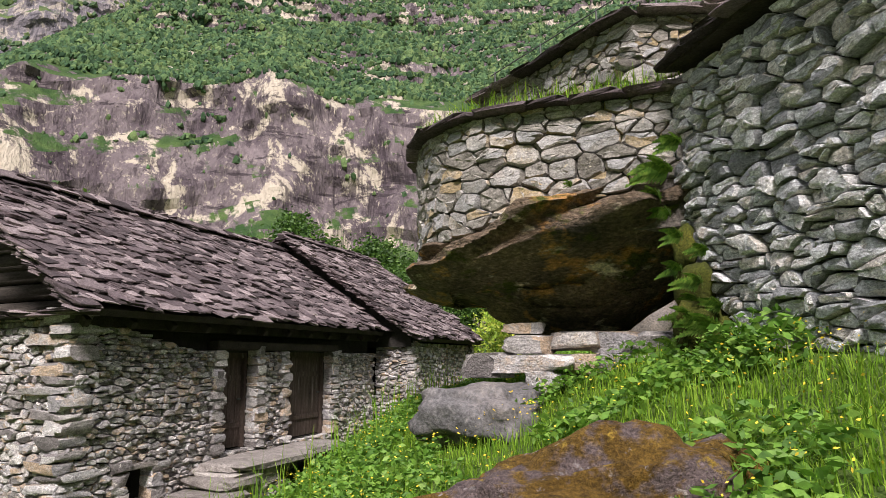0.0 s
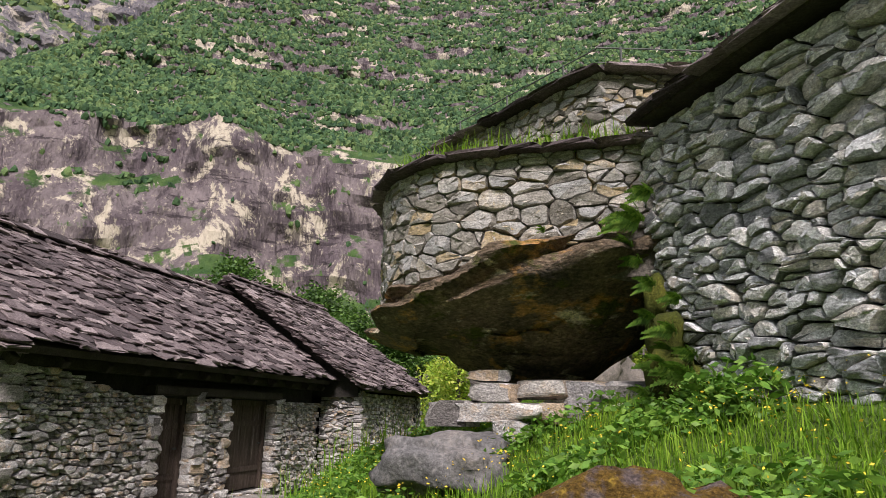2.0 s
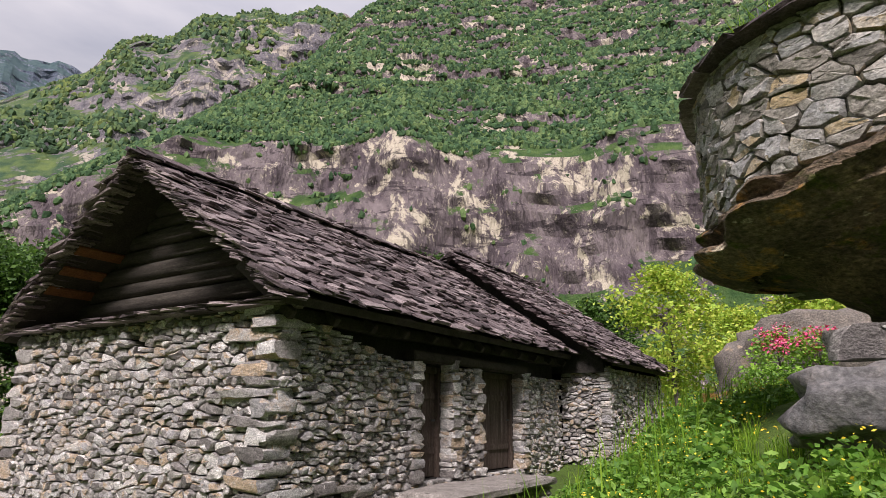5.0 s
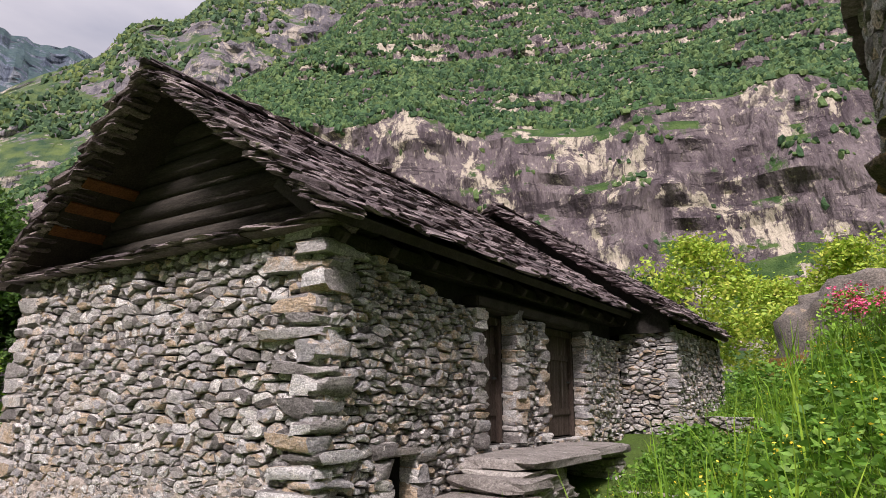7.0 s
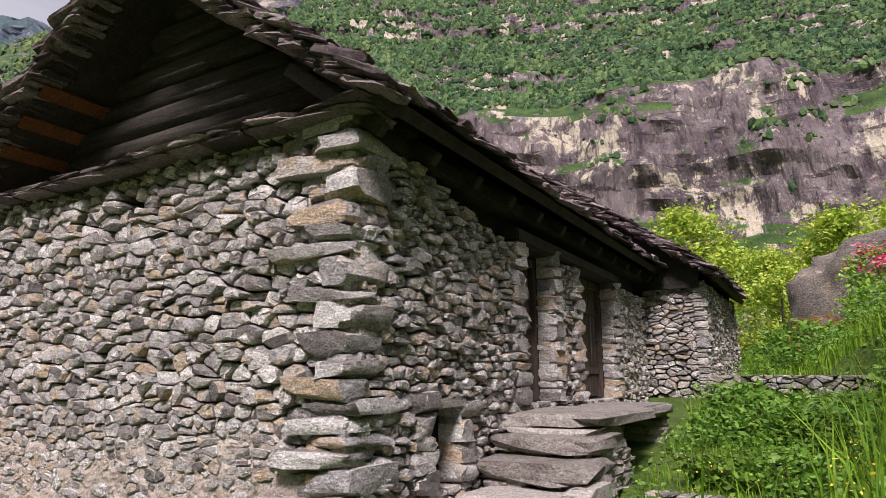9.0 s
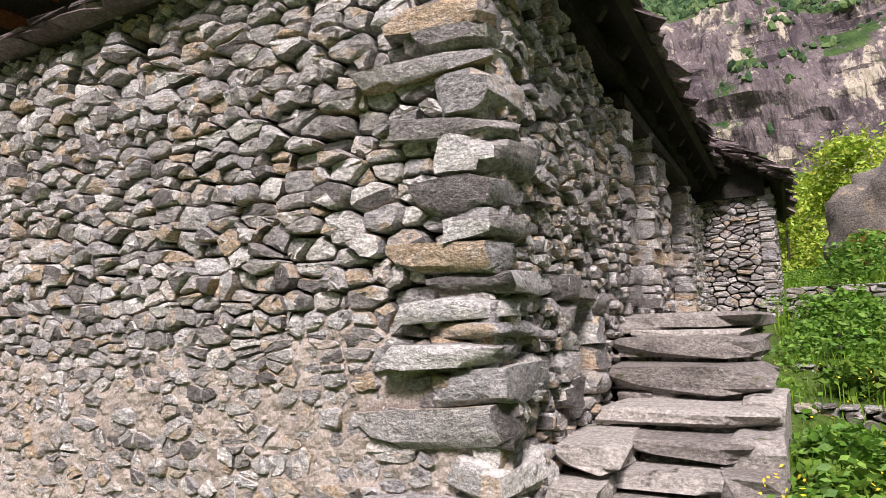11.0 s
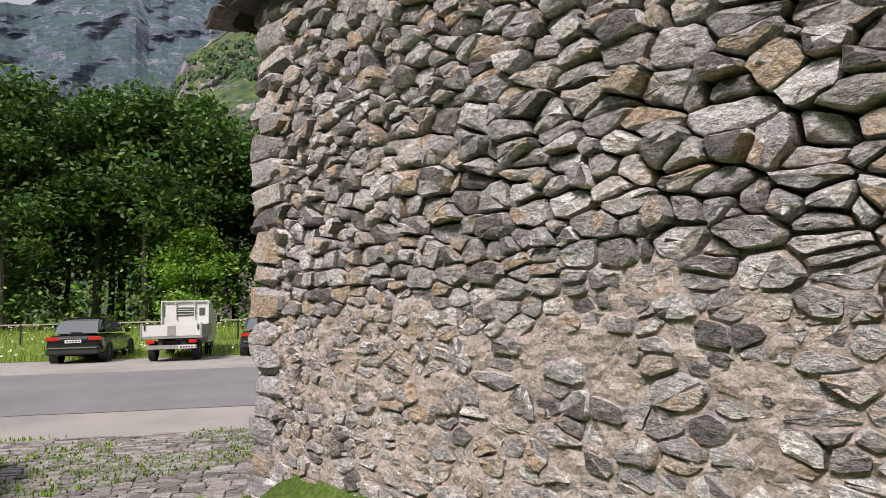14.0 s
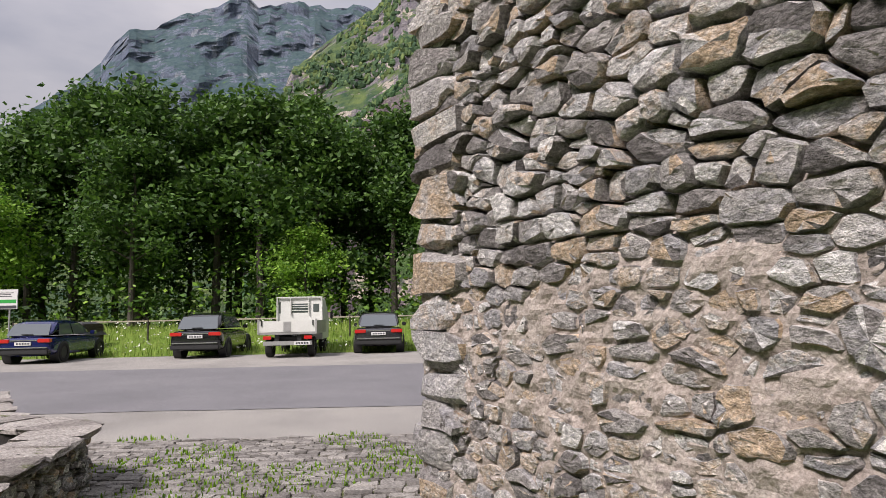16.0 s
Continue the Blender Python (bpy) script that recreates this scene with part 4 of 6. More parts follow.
slab_part("landing_slab", 0.02, 0.95, 2.42, 4.1, 2.09, 2.24, 1)
slab_part("landing_slab", 0.02, 0.88, 4.05, 5.75, 2.11, 2.24, 2)
for i, (x0, x1, y0, z1, th) in enumerate(((0.03, 0.97, 2.12, 2.06, 0.14), (0.02, 1.0, 1.72, 1.88, 0.17), (0.10, 1.03, 1.28, 1.67, 0.10), (0.28, 0.94, 1.0, 1.54, 0.10), (0.1, 0.9, 0.78, 1.41, 0.08), (0.0, 0.8, 0.5, 1.30, 0.07))):
    slab_part("step", x0, x1, y0, y0 + 0.66, z1 - th, z1, 3 + i)
    for q in range(4):
        a = x0 + 0.05 + (x1 - x0 - 0.1) * q / 4
        slab_part("riser_stone", a, a + sr.uniform(0.16, 0.26), y0 + sr.uniform(0.05, 0.12), y0 + 0.7, z1 - th - sr.uniform(0.07, 0.12), z1 - th + 0.02, 9 + (i + q) % 8)
for x0, x1, y0, y1, z0, z1, k in ((0.0, 0.34, 0.62, 1.28, 1.42, 1.55, 4), (-0.02, 0.28, 0.4, 0.9, 1.2, 1.38, 7), (0.82, 1.08, 1.05, 1.6, 1.28, 1.56, 5), (0.78, 1.06, 0.75, 1.2, 1.18, 1.42, 12), (0.86, 1.10, 1.5, 2.1, 1.4, 1.72, 14)):
    slab_part("side_stone", x0, x1, y0, y1, z0, z1, k)
for q in range(26):
    zz = 1.25 + 0.12 * (q % 7)
    yy = 2.3 + 0.32 * (q // 7)
    slab_part("support_stone", 0.12, 0.86, yy, yy + 0.4, zz, zz + 0.14, q % 18)
for q in range(8):
    slab_part("support_stone", 0.12, 0.84, 5.3, 5.7, 1.3 + 0.105 * q, 1.41 + 0.105 * q, q)
tagged(landing, "worn stone slab steps and landing before the doors", "stairs")

# ---- upper right: overhanging boulder, terrace walls, big wall ----


def boulder(name, c, size, material, label, seed, sub=4, rough=0.25, flat=0.0, category="boulder", turn=0):
    bm = bmesh.new()
    bmesh.ops.create_icosphere(bm, subdivisions=sub, radius=1)
    for v in bm.verts:
        p = v.co.copy()
        d = 1 + rough * noise.noise(p * 1.1 + Vector((seed, 0, 0))) + rough * 0.6 * noise.noise(p * 2.6 + Vector((0, seed, 0))) + rough * 0.3 * noise.noise(p * 6 + Vector((seed, seed, 0))) + rough * 0.12 * noise.noise(p * 15)
        q = Vector([math.copysign(abs(a) ** 0.75, a) for a in p]) * d
        if flat and q.z < -flat:
            q.z = -flat + (q.z + flat) * 0.2
        v.co = Vector((q.x * size[0], q.y * size[1], q.z * size[2]))
    bmesh.ops.rotate(bm, cent=(0, 0, 0), matrix=Matrix.Rotation(radians(turn), 3, "Z"), verts=bm.verts)
    ob = part(name, bm, material, smooth=True)
    ob.location = c
    return tagged(ob, label, category)


def boulder_top(x):
    """Height of the great boulder's upper edge, on which the terrace wall stands."""
    return 4.98 + 0.165 * (x - 4.7)


def big_boulder():
    """A great block that leans out from under the terrace wall: a bright ledge above, an undercut belly below."""
    sect = [(0.0, 0.12, 0), (0.5, 0.10, 0), (0.86, 0.06, 0), (0.94, 0.02, 0), (0.985, -0.05, 0), (1.0, -0.16, 0), (1.0, -0.28, 0), (0.955, -0.36, 0), (0.87, -0.43, 0), (0.74, -0.50, 0), (0.60, 4.50, 1), (0.48, 4.34, 1), (0.40, 4.20, 1), (0.32, 4.06, 1), (0.22, 3.98, 1), (0.0, 3.94, 1)]
    n, fine = 150, 5
    rows = []
    for a, b in zip(sect, sect[1:]):
        rows += [(a, b, q / fine) for q in range(fine)]
    rows.append((sect[-1], sect[-1], 0.0))
    vs, fs = [], []
    for i in range(n):
        th = 2 * math.pi * i / n
        cx, cy = math.cos(th), math.sin(th)
        px, py = math.copysign(abs(cx) ** 0.85, cx) * 2.0, math.copysign(abs(cy) ** 0.85, cy) * 2.05
        for a, b, f in rows:
            k = a[0] + (b[0] - a[0]) * f
            x = 6.25 + px * k
            za, zb = (q[1] if q[2] else boulder_top(x) + q[1] for q in (a, b))
            z = za + (zb - za) * f
            p = Vector((px * k, py * k, z))
            d = 0.24 * noise.noise(p * 0.9) + 0.17 * noise.noise(Vector((p.x * 2.2, p.y * 2.2, z * 4))) + 0.05 * abs(noise.noise(Vector((p.x * 5, p.y * 5, z * 11)))) + 0.018 * noise.noise(p * 17)
            # slabs have broken away along a slanting bed
            bed = (z - 0.3 * x) * 3.1 + 0.6 * noise.noise(p * 0.7)
            d -= 0.15 * smooth(0.4, 0.6, bed - math.floor(bed))
            g = smooth(0.0, 0.6, k)
            vs.append((x + cx * d * g, 1.62 + py * k + cy * d * g, z + 0.4 * d * g))
    m = len(rows)
    for i in range(n):
        for j in range(m - 1):
            a, b = i * m, ((i + 1) % n) * m
            fs.append((a + j, a + j + 1, b + j + 1, b + j))
    ob = raw("overhanging_boulder", vs, fs, M_boulder, smooth=True)
    ob.data.set_sharp_from_angle(angle=radians(38))
    return tagged(ob, "huge brown overhanging boulder with a dark undercut belly", "boulder")


big_boulder()


def bend(points):
    pts = [Vector((*p, 0)) for p in points]
    for _ in range(3):  # round the corners off
        nw = [pts[0]]
        for a, b in zip(pts, pts[1:]):
            nw += [a.lerp(b, 0.25), a.lerp(b, 0.75)]
        pts = nw + [pts[-1]]
    ln = [0.0]
    for a, b in zip(pts, pts[1:]):
        ln.append(ln[-1] + (b - a).length)

    def at(u):
        u = min(max(u, 0), ln[-1] - 1e-4)
        k = max(i for i in range(len(ln) - 1) if ln[i] <= u)
        d = (pts[k + 1] - pts[k]).normalized()
        p = pts[k] + d * (u - ln[k])
        return (p.x, p.y, 0), (d.x, d.y, 0)
    return at, ln[-1]


def curved_core(name, curve, L, z0, z1, thick, material, label, inset=0.13):
    vs, fs = [], []
    n = 40
    for i in range(n + 1):
        p, d = curve(L * i / n)
        nx_, ny_ = d[1], -d[0]
        for off in (-inset, -inset - thick):
            for z in (z0, z1):
                vs.append((p[0] + nx_ * off, p[1] + ny_ * off, z))
    for i in range(n):
        a, b = i * 4, i * 4 + 4
        fs += [(a, b, b + 1, a + 1), (a + 1, b + 1, b + 3, a + 3), (a + 2, a + 3, b + 3, b + 2), (a, a + 2, b + 2, b)]
    fs += [(0, 1, 3, 2), (n * 4, n * 4 + 2, n * 4 + 3, n * 4 + 1)]
    return tagged(raw(name, vs, fs, material), label, "wall", kind="structure")


low_curve, low_len = bend([(4.9, 6.0), (4.5, 3.2), (4.30, 1.5), (4.75, 0.35), (5.5, -0.12), (6.5, -0.1), (7.6, -0.05)])
wall_terrace = curved_core("wall_terrace", low_curve, low_len, 4.95, 6.22, 0.4, M_rock, "rounded tan stone terrace wall on top of the boulder", 0.06)
lay(wall_terrace, "stone", rubble(None, None, low_len, lambda u: 6.22, 4.8, [], (0.14, 0.25), (0.9, 2.1), seed=14, curve=low_curve, gap=(0.0, 0.004), swell=0.03, stretch=1.6, proud=0.015, sunk=0.015, foot=lambda u: boulder_top(low_curve(u)[0][0]) - 0.06), M_stone_tan, (5.8, 0, 5.6))
cr = random.Random(4)
cop = []
u = 0
while u < low_len:
    w = cr.uniform(0.35, 0.7)
    p, d = low_curve(u + w / 2)
    cop.append(((p[0] - d[1] * 0.12, p[1] + d[0] * 0.12, 6.25), np.stack([d, (d[1], -d[0], 0), (0, 0, 1)], axis=1) @ rot("Y", cr.uniform(-3, 3)), (w * 1.03, 0.5, 0.07), cr.randrange(len(PLATES))))
    u += w
lay(wall_terrace, "coping_slab", cop, M_slab, (5.8, 0, 6), "plate")
up_curve, up_len = bend([(4.75, 2.6), (4.98, 2.42), (6.2, 1.55), (7.08, 0.92), (7.12, 0.9), (8.3, 1.3), (9.6, 1.75)])
wall_upper = curved_core("wall_upper", up_curve, up_len, 5.6, 7.56, 0.4, M_rock, "upper stone terrace wall with thin coping slabs", 0.06)
lay(wall_upper, "stone", rubble(None, None, up_len, lambda u: 7.56, 5.9, [], (0.10, 0.21), (1.1, 2.4), seed=15, curve=up_curve, gap=(0.0, 0.005), swell=0.03, proud=0.015, sunk=0.02), M_stone_tan, (6.5, 1.2, 7))
cop = []
u = 0
while u < up_len:
    w = cr.uniform(0.35, 0.7)
    p, d = up_curve(u + w / 2)
    cop.append(((p[0] - d[1] * 0.1, p[1] + d[0] * 0.1, 7.60), np.stack([d, (d[1], -d[0], 0), (0, 0, 1)], axis=1) @ rot("Y", cr.uniform(-3, 3)), (w * 1.03, 0.5, 0.06), cr.randrange(len(PLATES))))
    u += w
lay(wall_upper, "coping_slab", cop, M_slab, (6.5, 1.2, 7), "plate")
tv = [(7.6, -0.05, 6.1), (4.55, 1.2, 6.1), (4.6, 3.4, 6.15), (5.0, 6.4, 6.15), (10, 6.4, 6.2), (10, 0.3, 6.2)]
tagged(raw("terrace_ground", [*tv, *[(x, y, 5.2) for x, y, z in tv]], [(5, 4, 3, 2, 1, 0), (0, 1, 7, 6), (1, 2, 8, 7), (2, 3, 9, 8), (3, 4, 10, 9), (4, 5, 11, 10), (5, 0, 6, 11)], M_ground), "grassy terrace fill behind the stone wall", "ground", kind="structure")

# tall grey wall of the neighbouring house
RO, RD = (7.42, -0.05, 0), (0.571, -0.821, 0)
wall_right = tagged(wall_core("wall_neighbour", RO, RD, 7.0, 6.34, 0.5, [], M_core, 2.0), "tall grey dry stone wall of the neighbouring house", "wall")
lay(wall_right, "stone", rubble(RO, RD, 7.0, lambda u: 6.32, 2.9, [], (0.09, 0.19), (1.1, 3.0), seed=16, depth=0.3, proud=0.05, batter=0.012), M_stone_grey, (8.2, -1.3, 5))
neave = tagged(part("roof_neighbour", box_bm([(0.05, 7.2, -0.2, 3.0, 6.40, 6.46)]), M_beam), "thin stone slab eaves of the neighbouring house", "roof", kind="structure")
neave.data.transform(Matrix.Translation((RO[0], RO[1], 0)) @ Matrix.Rotation(math.atan2(RD[1], RD[0]), 4, "Z") @ Matrix.Translation((0, 0.2, 0)))
it, u = [], -0.02
NB = np.stack([RD, (-RD[1], RD[0], 0), (0, 0, 1)], axis=1)
while u < 7.2:
    w = cr.uniform(0.3, 0.6)
    for lv in range(2):
        c = np.array(RO) + NB @ np.array((u + w / 2 + 0.1 * lv, 0.06 + 0.06 * lv + cr.uniform(-0.03, 0.03), 6.46 + 0.05 * lv))
        it.append((c.tolist(), NB @ rot("Z", cr.uniform(-5, 5)) @ rot("X", 8), (w * 1.05, 0.42, 0.05), cr.randrange(len(PLATES))))
    u += w
lay(neave, "slab", it, M_slab, (7.5, 0, 6), "plate")

# stones and rocks under the boulder
for i, (x, y, z, sx, sy, sz) in enumerate(((5.9, 0.45, 4.10, 0.38, 0.35, 0.10), (5.95, 0.4, 3.94, 0.42, 0.4, 0.17), (6.05, 0.3, 3.75, 0.75, 0.4, 0.16), (5.55, 0.35, 3.74, 0.5, 0.4, 0.22), (6.4, 0.6, 3.97, 0.5, 0.4, 0.17), (6.8, 0.65, 3.95, 0.45, 0.4, 0.2),
                                      (6.5, 0.45, 3.74, 0.3, 0.4, 0.18), (6.9, 0.55, 3.72, 0.5, 0.4, 0.2), (7.2, 0.6, 3.95, 0.4, 0.4, 0.18), (6.15, 0.25, 3.58, 0.35, 0.35, 0.18), (7.25, 0.5, 3.74, 0.4, 0.4, 0.18))):
    ob = new("prop_stone", shared_mesh("stone", (i * 5) % 36, M_stone))
    ob.matrix_basis = Matrix.Translation((x, y, z)) @ Matrix.Rotation(radians(sr.uniform(-12, 12)), 4, "Z") @ Matrix.Diagonal((sx * 1.05, sy, sz * 1.08, 1))
    tagged(ob, "grey flat stone stacked under the overhanging boulder", "stone", "stones propping the boulder")
boulder("dark_boulder", (5.66, -0.2, 3.30), (0.60, 0.45, 0.27), M_darkrock, "smooth dark grey boulder with a pale patch in grass", 3, rough=0.34, turn=-20)
boulder("mossy_boulder", (6.93, -2.75, 2.85), (0.80, 0.62, 0.50), M_moss, "low boulder covered in orange-brown moss", 11, sub=5, rough=0.36, turn=15).rotation_euler = (0, radians(-11), 0)
boulder("flower_boulder", (5.0, 16.2, 4.55), (2.7, 1.5, 1.55), M_rock, "big grey boulder beside pink flowers", 5, rough=0.32)
boulder("mossy_boulder", (3.0, 11.9, 3.0), (0.9, 0.8, 0.75), M_moss, "mossy brown boulder beside the meadow", 6, rough=0.2)

# ---- plants ----
def sheet(name, V, F, material, label, category, parent=None, kind="stuff"):
    ob = raw(name, V, F, material, parent)
    return tagged(ob, label, category, kind=kind)


def blades(name, places, hmin, hmax, width, material, label, seed, lean=0.45):
    r = np.random.RandomState(seed)
    P = np.array(places)
    n = len(P)
    yaw, h, ln = r.uniform(0, 6.283, n), r.uniform(hmin, hmax, n), r.uniform(0.1, 1, n) ** 1.2 * lean
    d = np.stack([np.cos(yaw), np.sin(yaw), np.zeros(n)], 1)
    s = np.stack([-np.sin(yaw), np.cos(yaw), np.zeros(n)], 1) * (width * r.uniform(0.6, 1.3, n))[:, None]
    up = np.array((0, 0, 1.0))
    mid = P + d * (h * ln * 0.3)[:, None] + up * (h * 0.55)[:, None]
    tip = P + d * (h * ln)[:, None] + up * (h * (1 - 0.35 * ln))[:, None]
    V = np.stack([P - s, P + s, mid + s * 0.8, mid - s * 0.8, tip], 1).reshape(-1, 3)
    F = []
    for i in range(n):
        a = 5 * i
        F += [(a, a + 1, a + 2, a + 3), (a + 3, a + 2, a + 4)]
    return sheet(name, V.tolist(), F, material, label, "grass")


def leaves(places, size, r, flat=0.5):
    """Small kite-shaped leaves at the places, turned at random."""
    P = np.array(places)
    n = len(P)
    a = r.normal(size=(n, 3))
    a[:, 2] *= flat
    a /= np.linalg.norm(a, axis=1)[:, None]
    b = np.cross(a, r.normal(size=(n, 3)))
    b /= np.linalg.norm(b, axis=1)[:, None]
    s = (size * r.uniform(0.6, 1.35, n))[:, None]
    V = np.stack([P - a * s, P + b * s * 0.5 - a * s * 0.1, P + a * s, P - b * s * 0.5 - a * s * 0.1], 1).reshape(-1, 3)
    return V.tolist(), [(4 * i, 4 * i + 1, 4 * i + 2, 4 * i + 3) for i in range(n)]


def free(x, y):
    """Open meadow, clear of walls, stairs and boulders."""
    if x < 1.0 and y > -0.05:
        return False
    if x < 1.35 and 8.3 < y < 13.6:
        return False
    if x < 1.02 and 0.6 < y < 6:
        return False
    if y > 0.25 and 4.7 < x:
        return False
    if (x - 7.42) * -0.821 + (y + 0.05) * -0.571 < 0.05 and y < 0.4:
        return False
    return True


pr = random.Random(17)
spots_near, spots_far, weeds, flowers = [], [], [], []
while len(spots_near) < 52000:
    x, y = pr.uniform(0.9, 9.2), pr.uniform(-4.8, 7)
    if x < 2.8 and y > 0.5 and pr.random() < 0.75:
        continue
    if free(x, y) and pr.random() < 0.55 + 0.45 * noise.noise((x * 1.2, y * 1.2, 0)):
        spots_near.append((x, y, height(x, y) - 0.02))
while len(spots_far) < 9000:
    x, y = pr.uniform(1.0, 9), pr.uniform(6.5, 24)
    if free(x, y):
        spots_far.append((x, y, height(x, y) - 0.02))
blades("meadow_grass", spots_near, 0.07, 0.25, 0.0048, M_grass, "bright green meadow grass on the slope", 1, 0.8)
spots_south = []
while len(spots_south) < 15000:
    x, y = pr.uniform(-4.5, 11), pr.uniform(-10.5, -1.5)
    if free(x, y) and (y < -4.6 or x < 0.9) and pr.random() < smooth(-4.6, 1.5, x) + 0.1:
        spots_south.append((x, y, height(x, y) - 0.02))
blades("meadow_grass", spots_south, 0.08, 0.26, 0.008, M_grass, "green meadow grass along the foot path", 5)
blades("meadow_grass", spots_far, 0.2, 0.5, 0.012, M_grass, "bright green meadow grass behind the house", 2)
tall = [p for p in spots_near if 2.2 < p[0] < 4.4 and p[1] > -1.5][::30]
blades("tall_grass", tall, 0.45, 0.85, 0.006, M_grass, "tall grass stalks beside the stone steps", 3, 0.6)
lr2 = np.random.RandomState(4)
for p in spots_near[::4]:
    if noise.noise((p[0] * 0.9, p[1] * 0.9, 9)) > -0.05:
        for _ in range(6):
            weeds.append((p[0] + pr.gauss(0, 0.06), p[1] + pr.gauss(0, 0.06), p[2] + pr.uniform(0.05, 0.24)))
for p in spots_far[::3]:
    for _ in range(5):
        weeds.append((p[0] + pr.gauss(0, 0.15), p[1] + pr.gauss(0, 0.15), p[2] + pr.uniform(0.1, 0.5)))
V, F = leaves(weeds, 0.036, lr2, 0.35)
sheet("meadow_weeds", V, F, M_weed, "leafy green weeds among the grass", "weeds")
for p in spots_near[::70]:
    for _ in range(5):
        flowers.append((p[0] + pr.gauss(0, 0.05), p[1] + pr.gauss(0, 0.05), p[2] + pr.uniform(0.22, 0.36)))
V, F = leaves(flowers, 0.011, lr2, 0.5)
sheet("yellow_flowers", V, F, M_yellow, "tiny yellow wildflowers in the grass", "flowers")
# terrace grass along the wall tops
tg = []
for k in range(4200):
    u = pr.uniform(0.25, 1) * low_len
    p, d = low_curve(u)
    o = pr.uniform(0.1, 1.0) ** 1.4
    tg.append((p[0] - d[1] * o, p[1] + d[0] * o, 6.2))
blades("terrace_grass", tg, 0.14, 0.42, 0.007, M_grass, "grass tufts growing on the terrace wall", 6, 0.7)
tg = []
for k in range(350):
    p, d = up_curve(pr.uniform(0.55, 0.95) * up_len)
    tg.append((p[0] - d[1] * pr.uniform(0.1, 0.3), p[1] + d[0] * 0.2, 7.6))
blades("terrace_grass", tg, 0.06, 0.28, 0.006, M_grass, "grass on the upper terrace edge", 7, 0.7)


def fern(at, size, seed, normal=(-0.8, -0.55, 0.3)):
    r = random.Random(seed)
    V, F = [], []
    nrm = Vector(normal).normalized()
    for k in range(9):
        ang = r.uniform(-1.5, 1.5)
        side = nrm.cross(Vector((0, 0, 1))).normalized()
        out = (nrm * 0.7 + side * math.sin(ang) + Vector((0, 0, 0.7 * math.cos(ang)))).normalized()
        L = size * r.uniform(0.7, 1.1)
        q = out.cross(nrm).normalized()
        for j in range(1, 12):
            t = j / 12
            c = out * L * t + Vector((0, 0, -0.45 * L * t * t)) + nrm * 0.02
            wl_ = L * 0.26 * (1 - t) ** 0.7
            for s in (-1, 1):
                e = c + q * s * wl_ + out * L * 0.07
                b = len(V)
                V += [c, c + out * L * 0.06, e + Vector((0, 0, -0.01)), c + q * s * wl_ * 0.5 - out * L * 0.01]
                F.append((b, b + 1, b + 2, b + 3))
    ob = raw("fern", V, F, M_fern)
    ob.location = at
    return tagged(ob, "green fern growing out of the mossy stone wall", "fern", "ferns on the wall")


for k, (x, y, z, s) in enumerate(((7.45, -0.28, 5.35, 0.42), (7.35, -0.2, 5.15, 0.3), (7.55, -0.3, 5.6, 0.28), (7.5, -0.45, 4.75, 0.25), (7.62, -0.55, 4.35, 0.3), (7.7, -0.75, 3.98, 0.36), (7.55, -0.55, 4.05, 0.34), (7.85, -0.95, 3.8, 0.36), (7.4, -0.5, 3.85, 0.3), (6.6, -0.28, 5.35, 0.14), (7.68, -0.6, 4.6, 0.22), (7.48, -0.3, 4.5, 0.24), (7.6, -0.42, 4.2, 0.26), (7.42, -0.2, 5.0, 0.26), (7.75, -0.62, 4.15, 0.24), (7.35, -0.15, 5.45, 0.3), (7.95, -1.1, 3.75, 0.3))):
    fern((x, y, z), s, k)
for k, (x, y, z, a, b, c) in enumerate(((7.55, -0.28, 4.35, 0.16, 0.14, 0.2), (7.62, -0.36, 3.95, 0.26, 0.24, 0.26), (7.5, -0.15, 4.75, 0.1, 0.1, 0.18), (7.0, 0.0, 5.12, 0.45, 0.10, 0.06))):
    boulder("moss_cushion", (x, y, z), (a, b, c), M_green_moss, "yellow-green moss cushion on the damp stones", 20 + k, 3, 0.35, category="moss")


def shrub(name, c, size, n, leaf, material, label, seed, category="shrub", petals=None):
    r = np.random.RandomState(seed)
    ob = empty(name, c)
    p = r.normal(size=(n, 3))
    p /= np.linalg.norm(p, axis=1)[:, None]
    rad = r.uniform(0.45, 1.05, n) ** 0.6
    k = np.array([1 + 0.45 * noise.noise(Vector(q) * 2.2 + Vector((seed, 0, 0))) for q in p])
    p = p * (rad * k)[:, None] * np.array(size) + np.array((0, 0, size[2] * 0.8))
    V, F = leaves(p.tolist(), leaf, r)
    raw("foliage", V, F, material, ob)
    st = bmesh.new()
    bmesh.ops.create_cone(st, segments=6, radius1=0.04, radius2=0.015, depth=size[2] * 1.2, matrix=Matrix.Translation((0, 0, size[2] * 0.5)))
    part("stem", st, M_bark, ob)
    if petals:
        q = p[p[:, 2] > size[2] * 0.7]
        cl = []
        for a in q[:: max(1, len(q) // 26)]:
            for _ in range(22):
                cl.append(a * 1.04 + r.normal(size=3) * 0.07)
        V, F = leaves(cl, 0.045, r)
        tagged(raw("petals", V, F, petals, ob), kind="stuff")
    return tagged(ob, label, category)


